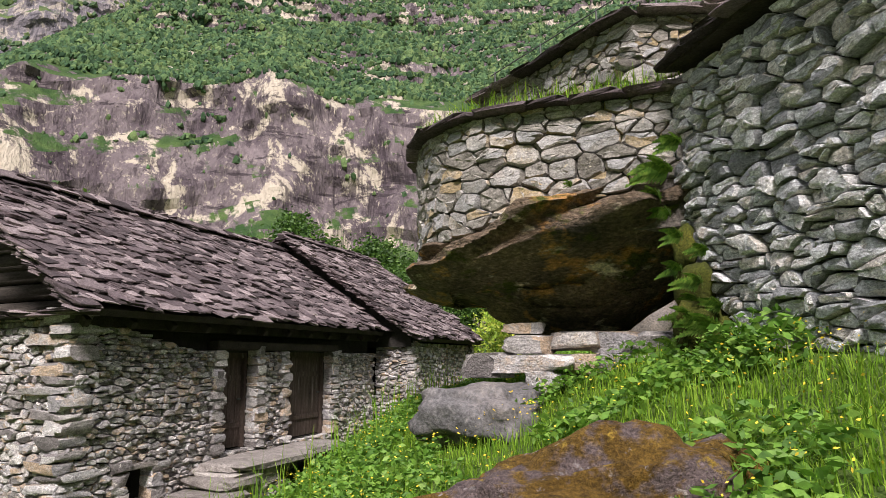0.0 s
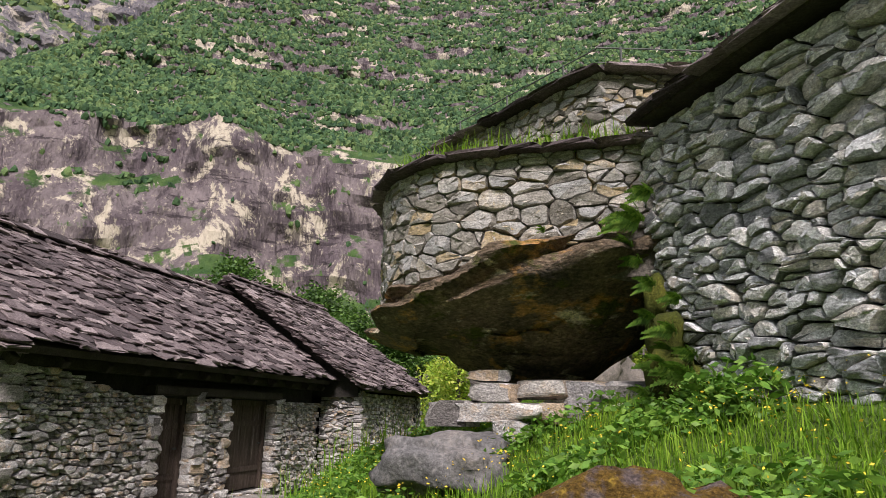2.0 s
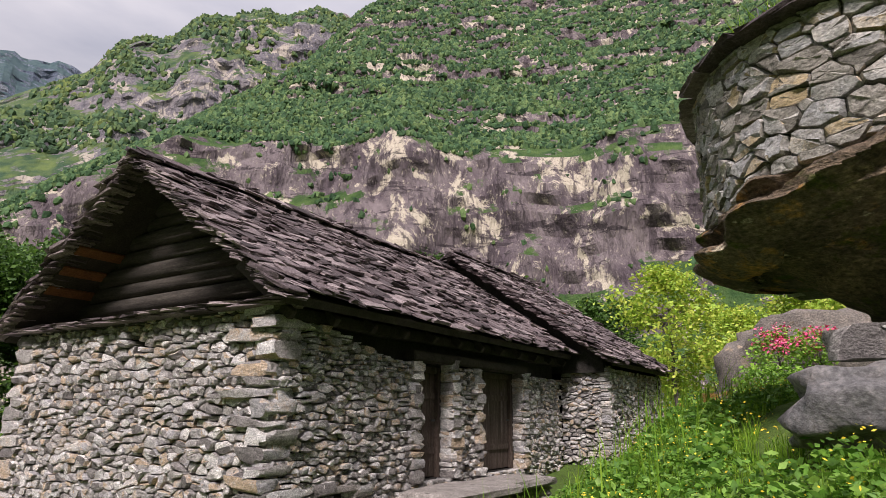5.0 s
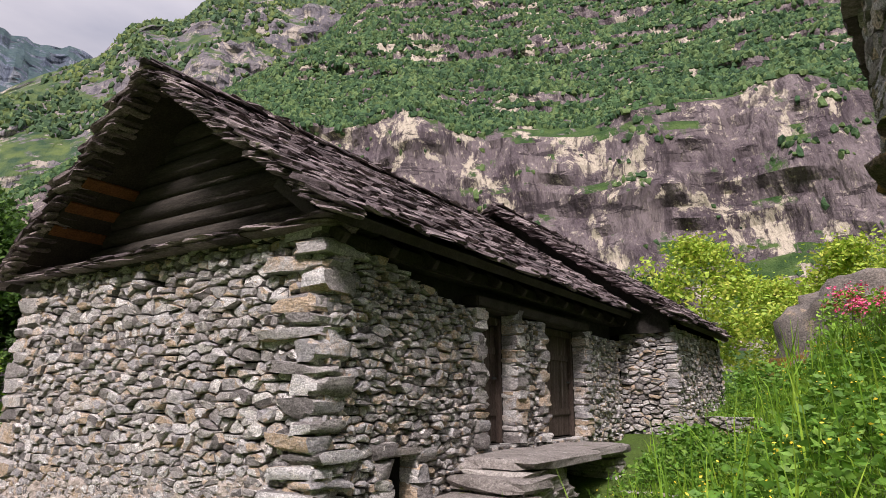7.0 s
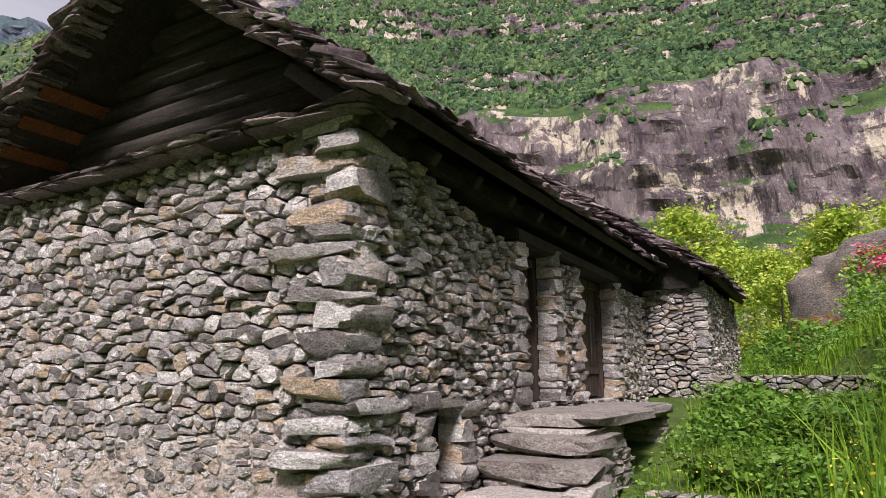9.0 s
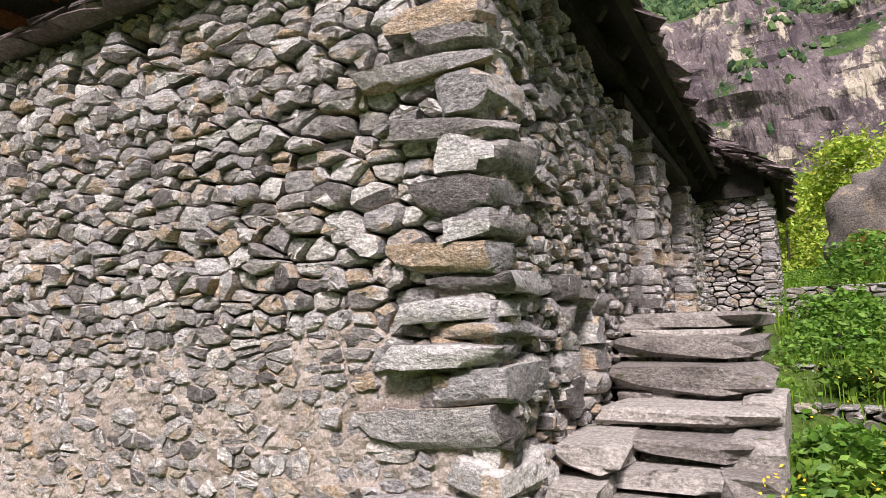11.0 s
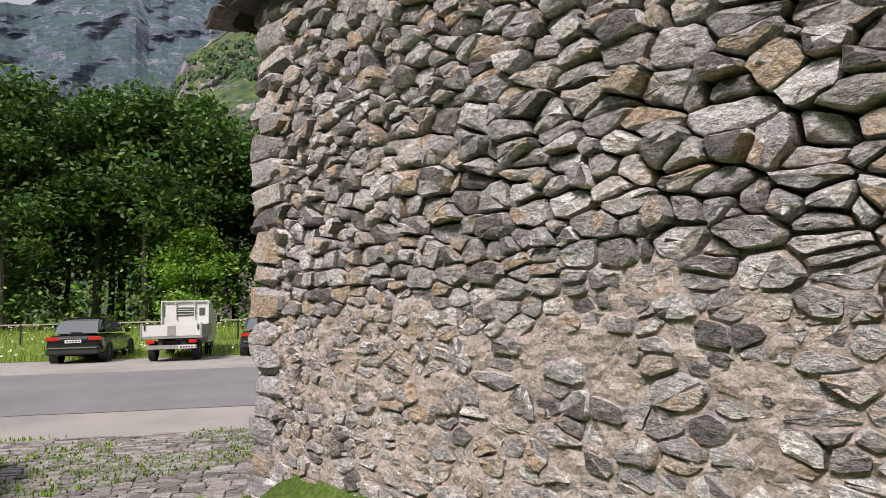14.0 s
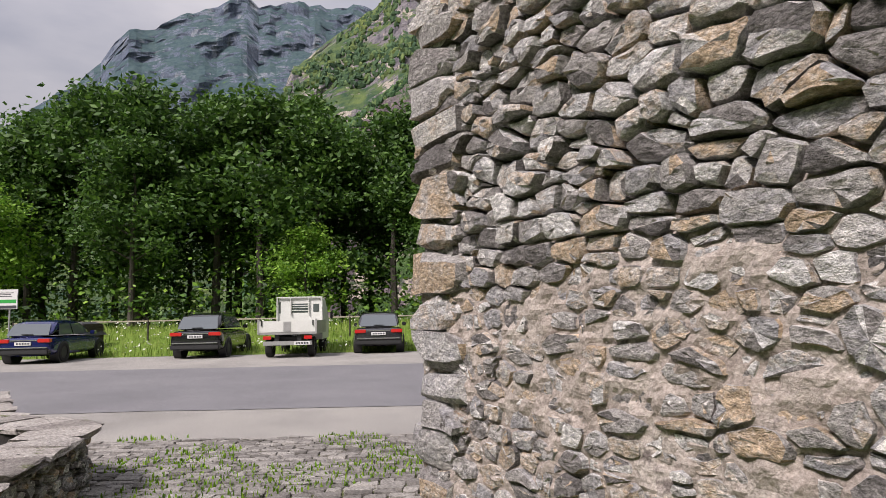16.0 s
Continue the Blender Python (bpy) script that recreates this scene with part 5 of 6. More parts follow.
shrub("flowering_shrub", (4.0, 13.4, height(4.0, 13.4) + 0.75), (0.75, 0.6, 0.55), 900, 0.06, M_leaf[1], "shrub with clusters of bright pink flowers", 3, petals=M_pink)
shrub("flowering_shrub", (4.9, 13.9, height(4.9, 13.9) + 0.6), (0.6, 0.5, 0.5), 700, 0.06, M_leaf[1], "shrub with clusters of bright pink flowers", 4, petals=M_pink)
shrub("green_bush", (8.0, -0.95, 3.5), (0.42, 0.38, 0.32), 1300, 0.045, M_weed, "leafy green bush at the foot of the wall", 5, "bush")
shrub("green_bush", (2.6, 10.2, height(2.6, 10.2)), (0.9, 0.8, 0.45), 1500, 0.06, M_weed, "low leafy green bush in the meadow", 6, "bush")
shrub("green_bush", (1.75, 6.4, height(1.75, 6.4)), (0.5, 0.6, 0.32), 1300, 0.05, M_weed, "low leafy green bush beside the stairs", 8, "bush")
shrub("green_bush", (2.5, 5.6, height(2.5, 5.6)), (0.6, 0.6, 0.3), 1300, 0.05, M_weed, "low leafy green bush beside the stairs", 9, "bush")
for k, (x, y, a) in enumerate(((1.45, 2.2, 0.35), (1.75, 3.8, 0.4), (2.3, 3.9, 0.45), (1.6, 5.4, 0.5), (2.5, 5.4, 0.5), (2.1, 6.6, 0.55), (3.1, 6.8, 0.55), (1.35, 1.5, 0.25))):
    shrub("green_bush", (x, y, height(x, y) - 0.05), (a, a, a * 0.5), 1100, 0.045, M_fern if k % 3 == 1 else M_weed, "low leafy green bush between mossy terrace stones", 30 + k, "bush")
shrub("green_bush", (3.9, 11.6, height(3.9, 11.6)), (0.8, 0.7, 0.5), 1300, 0.06, M_leaf[1], "low leafy green bush in the meadow", 7, "bush")


def tree(h, crown_r, base, seed, leaf_mat, n=3200, leaf=0.26, label="", slim=1.0):
    """Tapered trunk with limbs and a ragged crown of many leaves in clumps."""
    r = random.Random(seed)
    nr = np.random.RandomState(seed)
    ob = empty("tree")
    bm = bmesh.new()

    def limb(a, b, r0, r1, seg=6):
        d = (b - a)
        m = Matrix.Translation((a + b) / 2) @ d.to_track_quat("Z", "Y").to_matrix().to_4x4()
        bmesh.ops.create_cone(bm, segments=seg, radius1=r0, radius2=r1, depth=d.length, matrix=m)

    p = Vector((0, 0, -0.2))
    pts = [p]
    for i in range(5):
        p = p + Vector((r.uniform(-0.18, 0.18), r.uniform(-0.18, 0.18), h * 0.18))
        pts.append(p)
    for i in range(5):
        limb(pts[i], pts[i + 1], 0.018 * h * (1 - i * 0.17), 0.018 * h * (0.83 - i * 0.17), 8)
    tips = []
    for i in range(26):
        t = r.uniform(base, 0.97)
        k = min(4, int(t / 0.19))
        a = pts[k].lerp(pts[min(5, k + 1)], min(1, t / 0.19 - k))
        prof = math.sin(math.pi * min(1, max(0.08, (t - base) / (1.04 - base))) ** 0.8) * slim
        ang = r.uniform(0, 6.283)
        L = crown_r * prof * r.uniform(0.6, 1.1)
        b = a + Vector((math.cos(ang) * L, math.sin(ang) * L, L * r.uniform(0.1, 0.6)))
        limb(a, b, 0.006 * h * (1.1 - t), 0.01)
        tips += [b, a.lerp(b, 0.6)]
    part("trunk", bm, M_bark, ob)
    per = n // len(tips)
    P = np.concatenate([nr.normal(size=(per, 3)) * np.array((1, 1, 0.62)) * crown_r * r.uniform(0.14, 0.27) + np.array(t[:]) for t in tips])
    V, F = leaves(P.tolist(), leaf, nr, 0.6)
    raw("crown", V, F, leaf_mat, ob)
    return tagged(ob, label, "tree")


kinds = [tree(14, 3.6, 0.18, 1, M_leaf[0], 8000, 0.18, "tall dark green broadleaf tree at the wood's edge"), tree(12, 3.2, 0.12, 2, M_leaf[1], 7500, 0.17, "mid-green broadleaf tree at the wood's edge"),
         tree(15, 3.0, 0.2, 3, M_leaf[0], 8000, 0.18, "slim dark green tree at the wood's edge"), tree(8, 2.6, 0.06, 4, M_leaf[1], 6000, 0.14, "young bright green tree before the dark wood")]
first = [True] * 4


def plant(k, p, turn, s):
    m = Matrix.Translation(p) @ Matrix.Rotation(turn, 4, "Z")
    if first[k]:
        first[k] = False
        kinds[k].matrix_basis = m
        kinds[k].scale = (s, s, s)
        return
    ob = copy_thing(kinds[k], m)
    ob.scale = (s, s, s)


tr = random.Random(8)
for row, (ac, step) in enumerate(((34, 4.0), (38, 3.6), (42.5, 3.6), (48, 4.0))):
    al = -42
    while al < 44:
        k = tr.choice((1, 3, 0)) if row == 0 else tr.choice((0, 1, 2, 0, 2))
        if not (row == 0 and tr.random() < 0.35):
            plant(k, at_road(ac + tr.uniform(-1.5, 1.5), al + tr.uniform(-1, 1)), tr.uniform(0, 6.28), tr.uniform(0.85, 1.15) * (0.75 if row == 0 else 1.0))
        al += step * tr.uniform(0.8, 1.25)
dark_under = []
for _ in range(30000):
    p = at_road(tr.uniform(32.5, 44), tr.uniform(-48, 66))
    dark_under.append((p.x, p.y, ROAD + tr.uniform(0.1, 6.0) * tr.random()))
for nm, sel, m_ in (("dark", dark_under[::2], M_leaf[0]), ("fresh", dark_under[1::2], M_leaf[1])):
    V, F = leaves(sel, 0.17, np.random.RandomState(3), 0.6)
    sheet("undergrowth", V, F, m_, nm + " green leafy undergrowth below the wood", "undergrowth")
# lime-green young trees beyond the house
lime = tree(8.5, 3.0, 0.08, 14, M_leaf[2], 6000, 0.16, "bright yellow-green young tree behind the house")
lime.matrix_basis = pose(-3.0, 34, 4.0)
for x, y, s, t in ((1.5, 32, 0.75, 1), (4.5, 33, 0.85, 2), (7.5, 30, 0.8, 3), (10, 27, 0.85, 4), (-7, 42, 0.95, 5), (-0.5, 40, 0.95, 6), (3, 41, 0.9, 3.3), (7, 39, 1.0, 4.5), (12, 36, 1.05, 0.5), (14, 28, 1.0, 2.2), (-10, 36, 0.6, 1.7)):
    ob = copy_thing(lime, pose(x, y, height(x, y) - 0.2, 0, 0, t * 57))
    ob.scale = (s, s, s)
# meadow beyond the cars
mg, wf = [], []
for _ in range(26000):
    ac = 24 + 10 * tr.random()
    p = at_road(ac, tr.uniform(-42, 40))
    bank = ROAD - 0.02 + 0.9 * smooth(24, 33, ac)
    mg.append((p.x, p.y, bank))
    if tr.random() < 0.13:
        wf.append((p.x, p.y, bank + tr.uniform(0.2, 0.5)))
M_hay = mat("meadow_hay", [(0.14, 0.24, 0.03), (0.26, 0.36, 0.07), (0.38, 0.44, 0.14)], 0.4, 8, 0.7, 0, random_mix=0.5, translucent=0.3)
blades("verge_meadow", mg, 0.12, 0.36, 0.016, M_hay, "tall flowering meadow grass beyond the parked cars", 9, 0.4)
bv, bf = [], []
for i in range(13):
    for j in range(46):
        q = at_road(23.7 + i * 0.9, -46 + j * 2)
        bv.append((q.x, q.y, ROAD - 0.03 + 0.9 * smooth(24, 33, 23.7 + i * 0.9) + 0.06 * noise.noise((i, j * 0.7, 0))))
bf = [(i * 46 + j, i * 46 + j + 1, (i + 1) * 46 + j + 1, (i + 1) * 46 + j) for i in range(12) for j in range(45)]
tagged(raw("meadow_bank", bv, bf, M_hay, smooth=True), "gentle grassy bank beyond the parked cars", "meadow", kind="structure")
V, F = leaves(wf, 0.055, np.random.RandomState(6), 0.6)
sheet("white_flowers", V, F, M_white, "white umbel flowers in the meadow", "flowers")

# ---- cobbled yard ----
yard = band("cobbled_yard", 0.6, 7.9, -9, 9, ROAD - 0.012, M_joint, "mossy joints of the cobbled yard", 0.5)
tagged(yard, "cobbled yard of grey setts with mossy joints", "yard")
co, cr2 = [], random.Random(31)
CB = np.stack([ALONG, ACROSS, (0, 0, 1)], axis=1)
a = 2.4
while a < 7.8:
    w = cr2.uniform(0.085, 0.13)
    l = -8.5
    while l < 5.5:
        lw = cr2.uniform(0.12, 0.27)
        p = at_road(a + w / 2 + 0.10 * noise.noise((l * 0.5, a, 0)), l + lw / 2)
        if not (p.x > -5.9 and p.y > -0.2):
            co.append(((p.x, p.y, ROAD - 0.032 + cr2.uniform(-0.006, 0.008)), CB @ rot("Z", cr2.uniform(-5, 5)) @ rot("X", cr2.uniform(-3, 3)), (lw * 0.92, w * 0.9, 0.09), cr2.randrange(len(PLATES))))
        l += lw
    a += w
lay(yard, "cobble", co, M_cob, tuple(at_road(5, -2)), "plate")
gp = []
for _ in range(20000):
    p = at_road(pr.uniform(2.5, 8.0), pr.uniform(-8, 3))
    if noise.noise((p.x * 0.9, p.y * 0.9, 5)) > -0.02 and not (p.x > -5.9 and p.y > -0.2):
        gp.append((p.x, p.y, ROAD))
blades("yard_grass", gp, 0.02, 0.07, 0.010, M_grass, "short grass and moss between the cobbles", 11)

# low parapet wall beside the yard
par_curve, par_len = bend([(-6.3, -3.1), (-6.7, -2.35), (-7.8, -1.92), (-8.7, -1.6), (-9.15, -1.5), (-9.5, -1.8), (-10.4, -2.25), (-12.5, -2.4)])
par = curved_core("wall_parapet", par_curve, par_len, ROAD - 0.1, ROAD + 0.5, 0.3, M_core, "low curved dry stone parapet with flat capping slabs")
lay(par, "stone", rubble(None, None, par_len, lambda u: ROAD + 0.5, ROAD, [], (0.07, 0.13), (1.3, 2.6), seed=41, curve=par_curve), M_stone, (-9, -2.2, 0.5))
pc, u = [], 0
while u < par_len:
    w = cr2.uniform(0.35, 0.6)
    p, d = par_curve(u + w / 2)
    pc.append(((p[0] - d[1] * 0.18, p[1] + d[0] * 0.18, ROAD + 0.53), np.stack([d, (d[1], -d[0], 0), (0, 0, 1)], axis=1), (w * 1.02, 0.55, 0.06), cr2.randrange(len(PLATES))))
    u += w
lay(par, "capping_slab", pc, M_step, (-9, -2, 0.5), "plate")

# low terrace walls in the meadow beside the stairs
for (x, y, dx, dy, L, z0, h_, lab) in ((1.12, 7.5, 0.99, -0.14, 3.8, 2.05, 0.5, "low mossy dry stone wall in the meadow"), (1.12, 4.5, 0.99, -0.14, 2.2, 1.40, 0.27, "low mossy stone edging beside the stairs"), (1.12, 3.1, 0.99, -0.14, 1.7, 1.22, 0.24, "low mossy stone edging beside the stairs")):
    base = tagged(wall_core("low_wall", (x, y, 0), (dx, dy, 0), L, z0 + h_, 0.3, [], M_core, z0 - 0.3), lab, "wall", kind="structure")
    lay(base, "stone", rubble((x, y, 0), (dx, dy, 0), L, lambda u, t=z0 + h_ + 0.05: t, z0 - 0.2, [], (0.06, 0.12), (1.5, 3.4), seed=int(y * 7)), M_stone_tan, (x, y, 2), limit=80)

# ---- terrace railing ----
rail = empty("railing", (7.08, 0.95, 7.6))
for z in (0.22, 0.42):
    bm = bmesh.new()
    prev = None
    for i in range(25):
        p, d = up_curve(up_len * (0.02 + 0.96 * i / 24))
        q = Vector((p[0] - d[1] * 0.2 - 7.08, p[1] + d[0] * 0.2 - 0.95, z))
        if prev is not None:
            dd = q - prev
            bmesh.ops.create_cone(bm, segments=6, radius1=0.009, radius2=0.009, depth=dd.length * 1.05, matrix=Matrix.Translation((q + prev) / 2) @ dd.to_track_quat("Z", "Y").to_matrix().to_4x4())
        prev = q
    part("rail", bm, M_metal, rail)
for i in range(6):
    p, d = up_curve(up_len * (0.04 + 0.92 * i / 5))
    bm = bmesh.new()
    bmesh.ops.create_cone(bm, segments=8, radius1=0.013, radius2=0.013, depth=0.46, matrix=Matrix.Translation((p[0] - d[1] * 0.2 - 7.08, p[1] + d[0] * 0.2 - 0.95, 0.21)))
    part("post", bm, M_metal, rail)
tagged(rail, "thin grey iron railing on the upper terrace", "railing")

# ---- vehicles ----
M_tyre, M_rim = plain("tyre_rubber", (0.02, 0.02, 0.02), 0.9), plain("alloy", (0.55, 0.56, 0.58), 0.3, 0.9)
# glass base is lightened, painting in some of the sky's reflection
M_glass, M_red = plain("car_glass", (0.16, 0.18, 0.19), 0.06, 0.45, coat=0.5), plain("red_lamp", (0.55, 0.02, 0.02), 0.2, coat=1.0)
M_plate, M_trim, M_chrome = plain("number_plate", (0.7, 0.7, 0.68), 0.5), plain("black_trim", (0.025, 0.025, 0.026), 0.55), plain("bright_trim", (0.6, 0.6, 0.6), 0.2, 0.9)
M_ink = plain("dark_ink", (0.05, 0.05, 0.06), 0.7)


def loft(sections, material, name, parent, label="", soft=False):
    """Skin through closed cross-sections: each (y, [(x, z), ...])."""
    bm = bmesh.new()
    rings = [[bm.verts.new((x, y, z)) for x, z in pts] for y, pts in sections]
    n = len(rings[0])
    for a, b in zip(rings, rings[1:]):
        for i in range(n):
            bm.faces.new((a[i], a[(i + 1) % n], b[(i + 1) % n], b[i]))
    bm.faces.new(rings[0][::-1])
    bm.faces.new(rings[-1])
    ob = part(name, bm, material, parent, label, smooth=soft)
    if soft:
        sub = ob.modifiers.new("rounding", "SUBSURF")
        sub.levels = sub.render_levels = 2
    return ob


def wheel(parent, x, y, rad, width):
    t = bmesh.new()
    prof = [(rad * 0.66, -width / 2), (rad * 0.93, -width / 2), (rad, -width * 0.36), (rad, width * 0.36), (rad * 0.93, width / 2), (rad * 0.66, width / 2)]
    rings = [[t.verts.new((w, r * math.cos(a), r * math.sin(a))) for r, w in prof] for a in np.linspace(0, 2 * math.pi, 25)[:-1]]
    for i in range(24):
        a, b = rings[i], rings[(i + 1) % 24]
        for j in range(len(prof)):
            t.faces.new((a[j], b[j], b[(j + 1) % len(prof)], a[(j + 1) % len(prof)]))
    w = empty("wheel", (x, y, rad))
    w.parent = parent
    part("tyre", t, M_tyre, w)
    s = 1 if x > 0 else -1
    rm = bmesh.new()
    bmesh.ops.create_cone(rm, cap_ends=True, segments=20, radius1=rad * 0.2, radius2=rad * 0.2, depth=width * 0.7, matrix=Matrix.Rotation(radians(90), 4, "Y"))
    for k in range(8):
        b = box_bm([(s * width * 0.28 - 0.015, s * width * 0.28 + 0.015, -0.03, 0.03, 0.0, rad * 0.68)])
        bmesh.ops.rotate(b, cent=(0, 0, 0), matrix=Matrix.Rotation(k * math.pi / 4, 3, "X"), verts=b.verts)
        me = bpy.data.meshes.new("tmp")
        b.to_mesh(me)
        rm.from_mesh(me)
        b.free()
        bpy.data.meshes.remove(me)
    part("rim", rm, M_rim, w)
    hub = bmesh.new()
    bmesh.ops.create_cone(hub, cap_ends=True, segments=20, radius1=rad * 0.66, radius2=rad * 0.66, depth=width * 0.3, matrix=Matrix.Rotation(radians(90), 4, "Y"))
    part("brake_disc", hub, M_trim, w)


def car(name, paint, L, Wd, H, label, silver=False):
    """A parked car: its tail at y = 0, its nose at y = L."""
    c = empty(name)
    hw, belt = Wd / 2, H * 0.62

    def low(y, z0, z1, k):
        return (y, [(-hw * k * 0.94, z0), (-hw * k, z0 + 0.14), (-hw * k, z1 - 0.22), (-hw * k * 0.95, z1 - 0.05), (-hw * k * 0.86, z1), (hw * k * 0.86, z1), (hw * k * 0.95, z1 - 0.05), (hw * k, z1 - 0.22), (hw * k, z0 + 0.14), (hw * k * 0.94, z0)])

    loft([low(0.0, 0.34, belt - 0.16, 0.88), low(0.09, 0.27, belt - 0.05, 0.955), low(0.3, 0.22, belt, 0.99), low(1.0, 0.2, belt, 1), low(L * 0.62, 0.2, belt - 0.02, 1), low(L * 0.72, 0.2, belt - 0.05, 1), low(L - 0.35, 0.22, belt - 0.2, 0.96), low(L - 0.08, 0.26, belt - 0.3, 0.86), low(L, 0.3, belt - 0.36, 0.78)], paint, "body", c, soft=True)

    def top(y, z1, k, b=belt - 0.03):
        zz = max(z1, b + 0.02)
        return (y, [(-hw * 0.93, b), (-hw * k * 1.0, zz - 0.06), (-hw * (k - 0.08), zz), (hw * (k - 0.08), zz), (hw * k * 1.0, zz - 0.06), (hw * 0.93, b)])

    loft([top(0.22, belt, 0.9), top(0.62, H - 0.06, 0.76), top(1.1, H, 0.76), top(L * 0.46, H - 0.01, 0.76), top(L * 0.55, H - 0.08, 0.78), top(L * 0.74, belt, 0.88)], paint, "cabin", c, soft=True)
    # glass set 4 mm proud of the cabin
    g = bmesh.new()
    z0, z1 = belt + 0.04, H - 0.13

    def yb(z):
        return 0.22 + 0.40 * (z - belt) / (H - 0.06 - belt)

    q = [g.verts.new(p) for p in ((-hw * 0.76, yb(z0) - 0.012, z0), (hw * 0.76, yb(z0) - 0.012, z0), (hw * 0.66, yb(z1) - 0.012, z1), (-hw * 0.66, yb(z1) - 0.012, z1))]
    g.faces.new(q)
    part("rear_window", g, M_glass, c)
    for s in (-1, 1):
        def xs(z):
            return s * (hw * (0.93 - 0.17 * (z - belt + 0.03) / (H - 0.09 - belt)) + 0.006)
        for a0, a1, b0, b1 in ((0.62, L * 0.36, 0.85, L * 0.36), (L * 0.375, L * 0.62, L * 0.375, L * 0.53)):
            g = bmesh.new()
            q = [g.verts.new(p) for p in ((xs(belt + 0.03), a0, belt + 0.03), (xs(belt + 0.03), a1, belt + 0.03), (xs(H - 0.14), b1, H - 0.14), (xs(H - 0.14), b0, H - 0.14))]
            g.faces.new(q)
            part("side_window", g, M_glass, c)
        part("tail_light", box_bm([(min(s * hw * 0.50, s * hw * 0.95), max(s * hw * 0.50, s * hw * 0.95), -0.005, 0.16, belt - 0.20, belt - 0.07)], 0.02), M_red, c, "red tail light")
        part("mirror", box_bm([(min(s * hw * 0.98, s * hw * 1.16), max(s * hw * 0.98, s * hw * 1.16), L * 0.62, L * 0.67, belt - 0.01, belt + 0.13)], 0.02), paint, c)
        part("door_handle", box_bm([(min(s * hw, s * hw * 1.02), max(s * hw, s * hw * 1.02), L * 0.38, L * 0.42, belt - 0.16, belt - 0.13)], 0.004), M_chrome if silver else paint, c)
        part("roof_rail", box_bm([(s * hw * 0.66 - 0.015, s * hw * 0.66 + 0.015, 0.75, L * 0.5, H - 0.005, H + 0.03)], 0.008), M_chrome, c)
        for y in (L * 0.19, L * 0.80):
            wheel(c, s * (hw - 0.07), y, 0.33, 0.21)
            arch = bmesh.new()
            bmesh.ops.create_cone(arch, cap_ends=True, segments=24, radius1=0.39, radius2=0.39, depth=hw * 0.3, matrix=Matrix.Translation((s * hw * 0.856, y, 0.33)) @ Matrix.Rotation(radians(90), 4, "Y"))
            part("wheel_arch", arch, M_trim, c)
    part("bumper", box_bm([(-hw * 0.93, hw * 0.93, -0.05, 0.2, 0.30, 0.50)], 0.04), M_trim, c)
    part("bumper_trim", box_bm([(-hw * 0.86, hw * 0.86, -0.056, 0.1, 0.52, 0.555)], 0.01), M_chrome, c)
    plate = part("number_plate", box_bm([(-0.26, 0.26, -0.022, 0.02, belt - 0.28, belt - 0.17)], 0.004), M_plate, c)
    part("plate_bars", box_bm([(-0.2 + 0.09 * i, -0.14 + 0.09 * i, -0.026, -0.021, belt - 0.25, belt - 0.20) for i in range(5)]), M_ink, c)
    part("tail_trim", box_bm([(-hw * 0.48, hw * 0.48, -0.012, 0.05, belt - 0.135, belt - 0.105)], 0.006), M_chrome, c)
    part("wiper", box_bm([(-0.18, 0.18, yb(z0) - 0.03, yb(z0) + 0.0, z0 + 0.03, z0 + 0.05)]), M_trim, c)
    return tagged(c, label, "car", "parked cars")


def park(ob, across, px_along, turn):
    """turn: degrees by which the nose points to the right of straight across the road."""
    p = at_road(across, px_along, ROAD + 0.012)
    ang = math.degrees(math.atan2(ACROSS.y, ACROSS.x)) - 90 - turn
    ob.matrix_basis = pose(p.x, p.y, p.z, 0, 0, ang)


PAINT_BLACK, PAINT_BLUE, PAINT_GREY = plain("black_paint", (0.012, 0.012, 0.014), 0.2, 0.2, coat=1.0), plain("navy_paint", (0.012, 0.018, 0.11), 0.2, 0.3, coat=1.0), plain("grey_paint", (0.045, 0.046, 0.05), 0.22, 0.4, coat=1.0)
park(car("car", PAINT_GREY, 4.4, 1.8, 1.5, "dark grey crossover parked on gravel before the meadow", True), 23.0, -2.2, -4)
park(car("car", PAINT_BLACK, 4.4, 1.83, 1.58, "black off-road style car parked on gravel", True), 22.2, -8.5, -2)
park(car("car", PAINT_BLUE, 4.35, 1.8, 1.45, "dark blue hatchback parked on gravel"), 21.2, -13.8, -4)

truck = empty("pickup_truck")
M_cream, M_tin = mat("white_truck_paint", [(0.62, 0.63, 0.58), (0.72, 0.73, 0.69)], 3, 20, 0.4, 0.05, 30, speckle=0.04), mat("bare_aluminium", [(0.38, 0.38, 0.37), (0.52, 0.52, 0.5)], 4, 30, 0.45, 0.1, 30, metal=0.6, speckle=0.08)
part("bed_floor", box_bm([(-0.98, 0.98, 0.0, 2.5, 0.78, 0.86)], 0.01), M_tin, truck)
part("tailgate", box_bm([(-0.96, 0.96, -0.01, 0.03, 0.86, 1.24)], 0.01), M_cream, truck)
part("tailgate_panel", box_bm([(-0.13, 0.13, -0.02, -0.011, 0.88, 1.22)], 0.003), M_tin, truck)
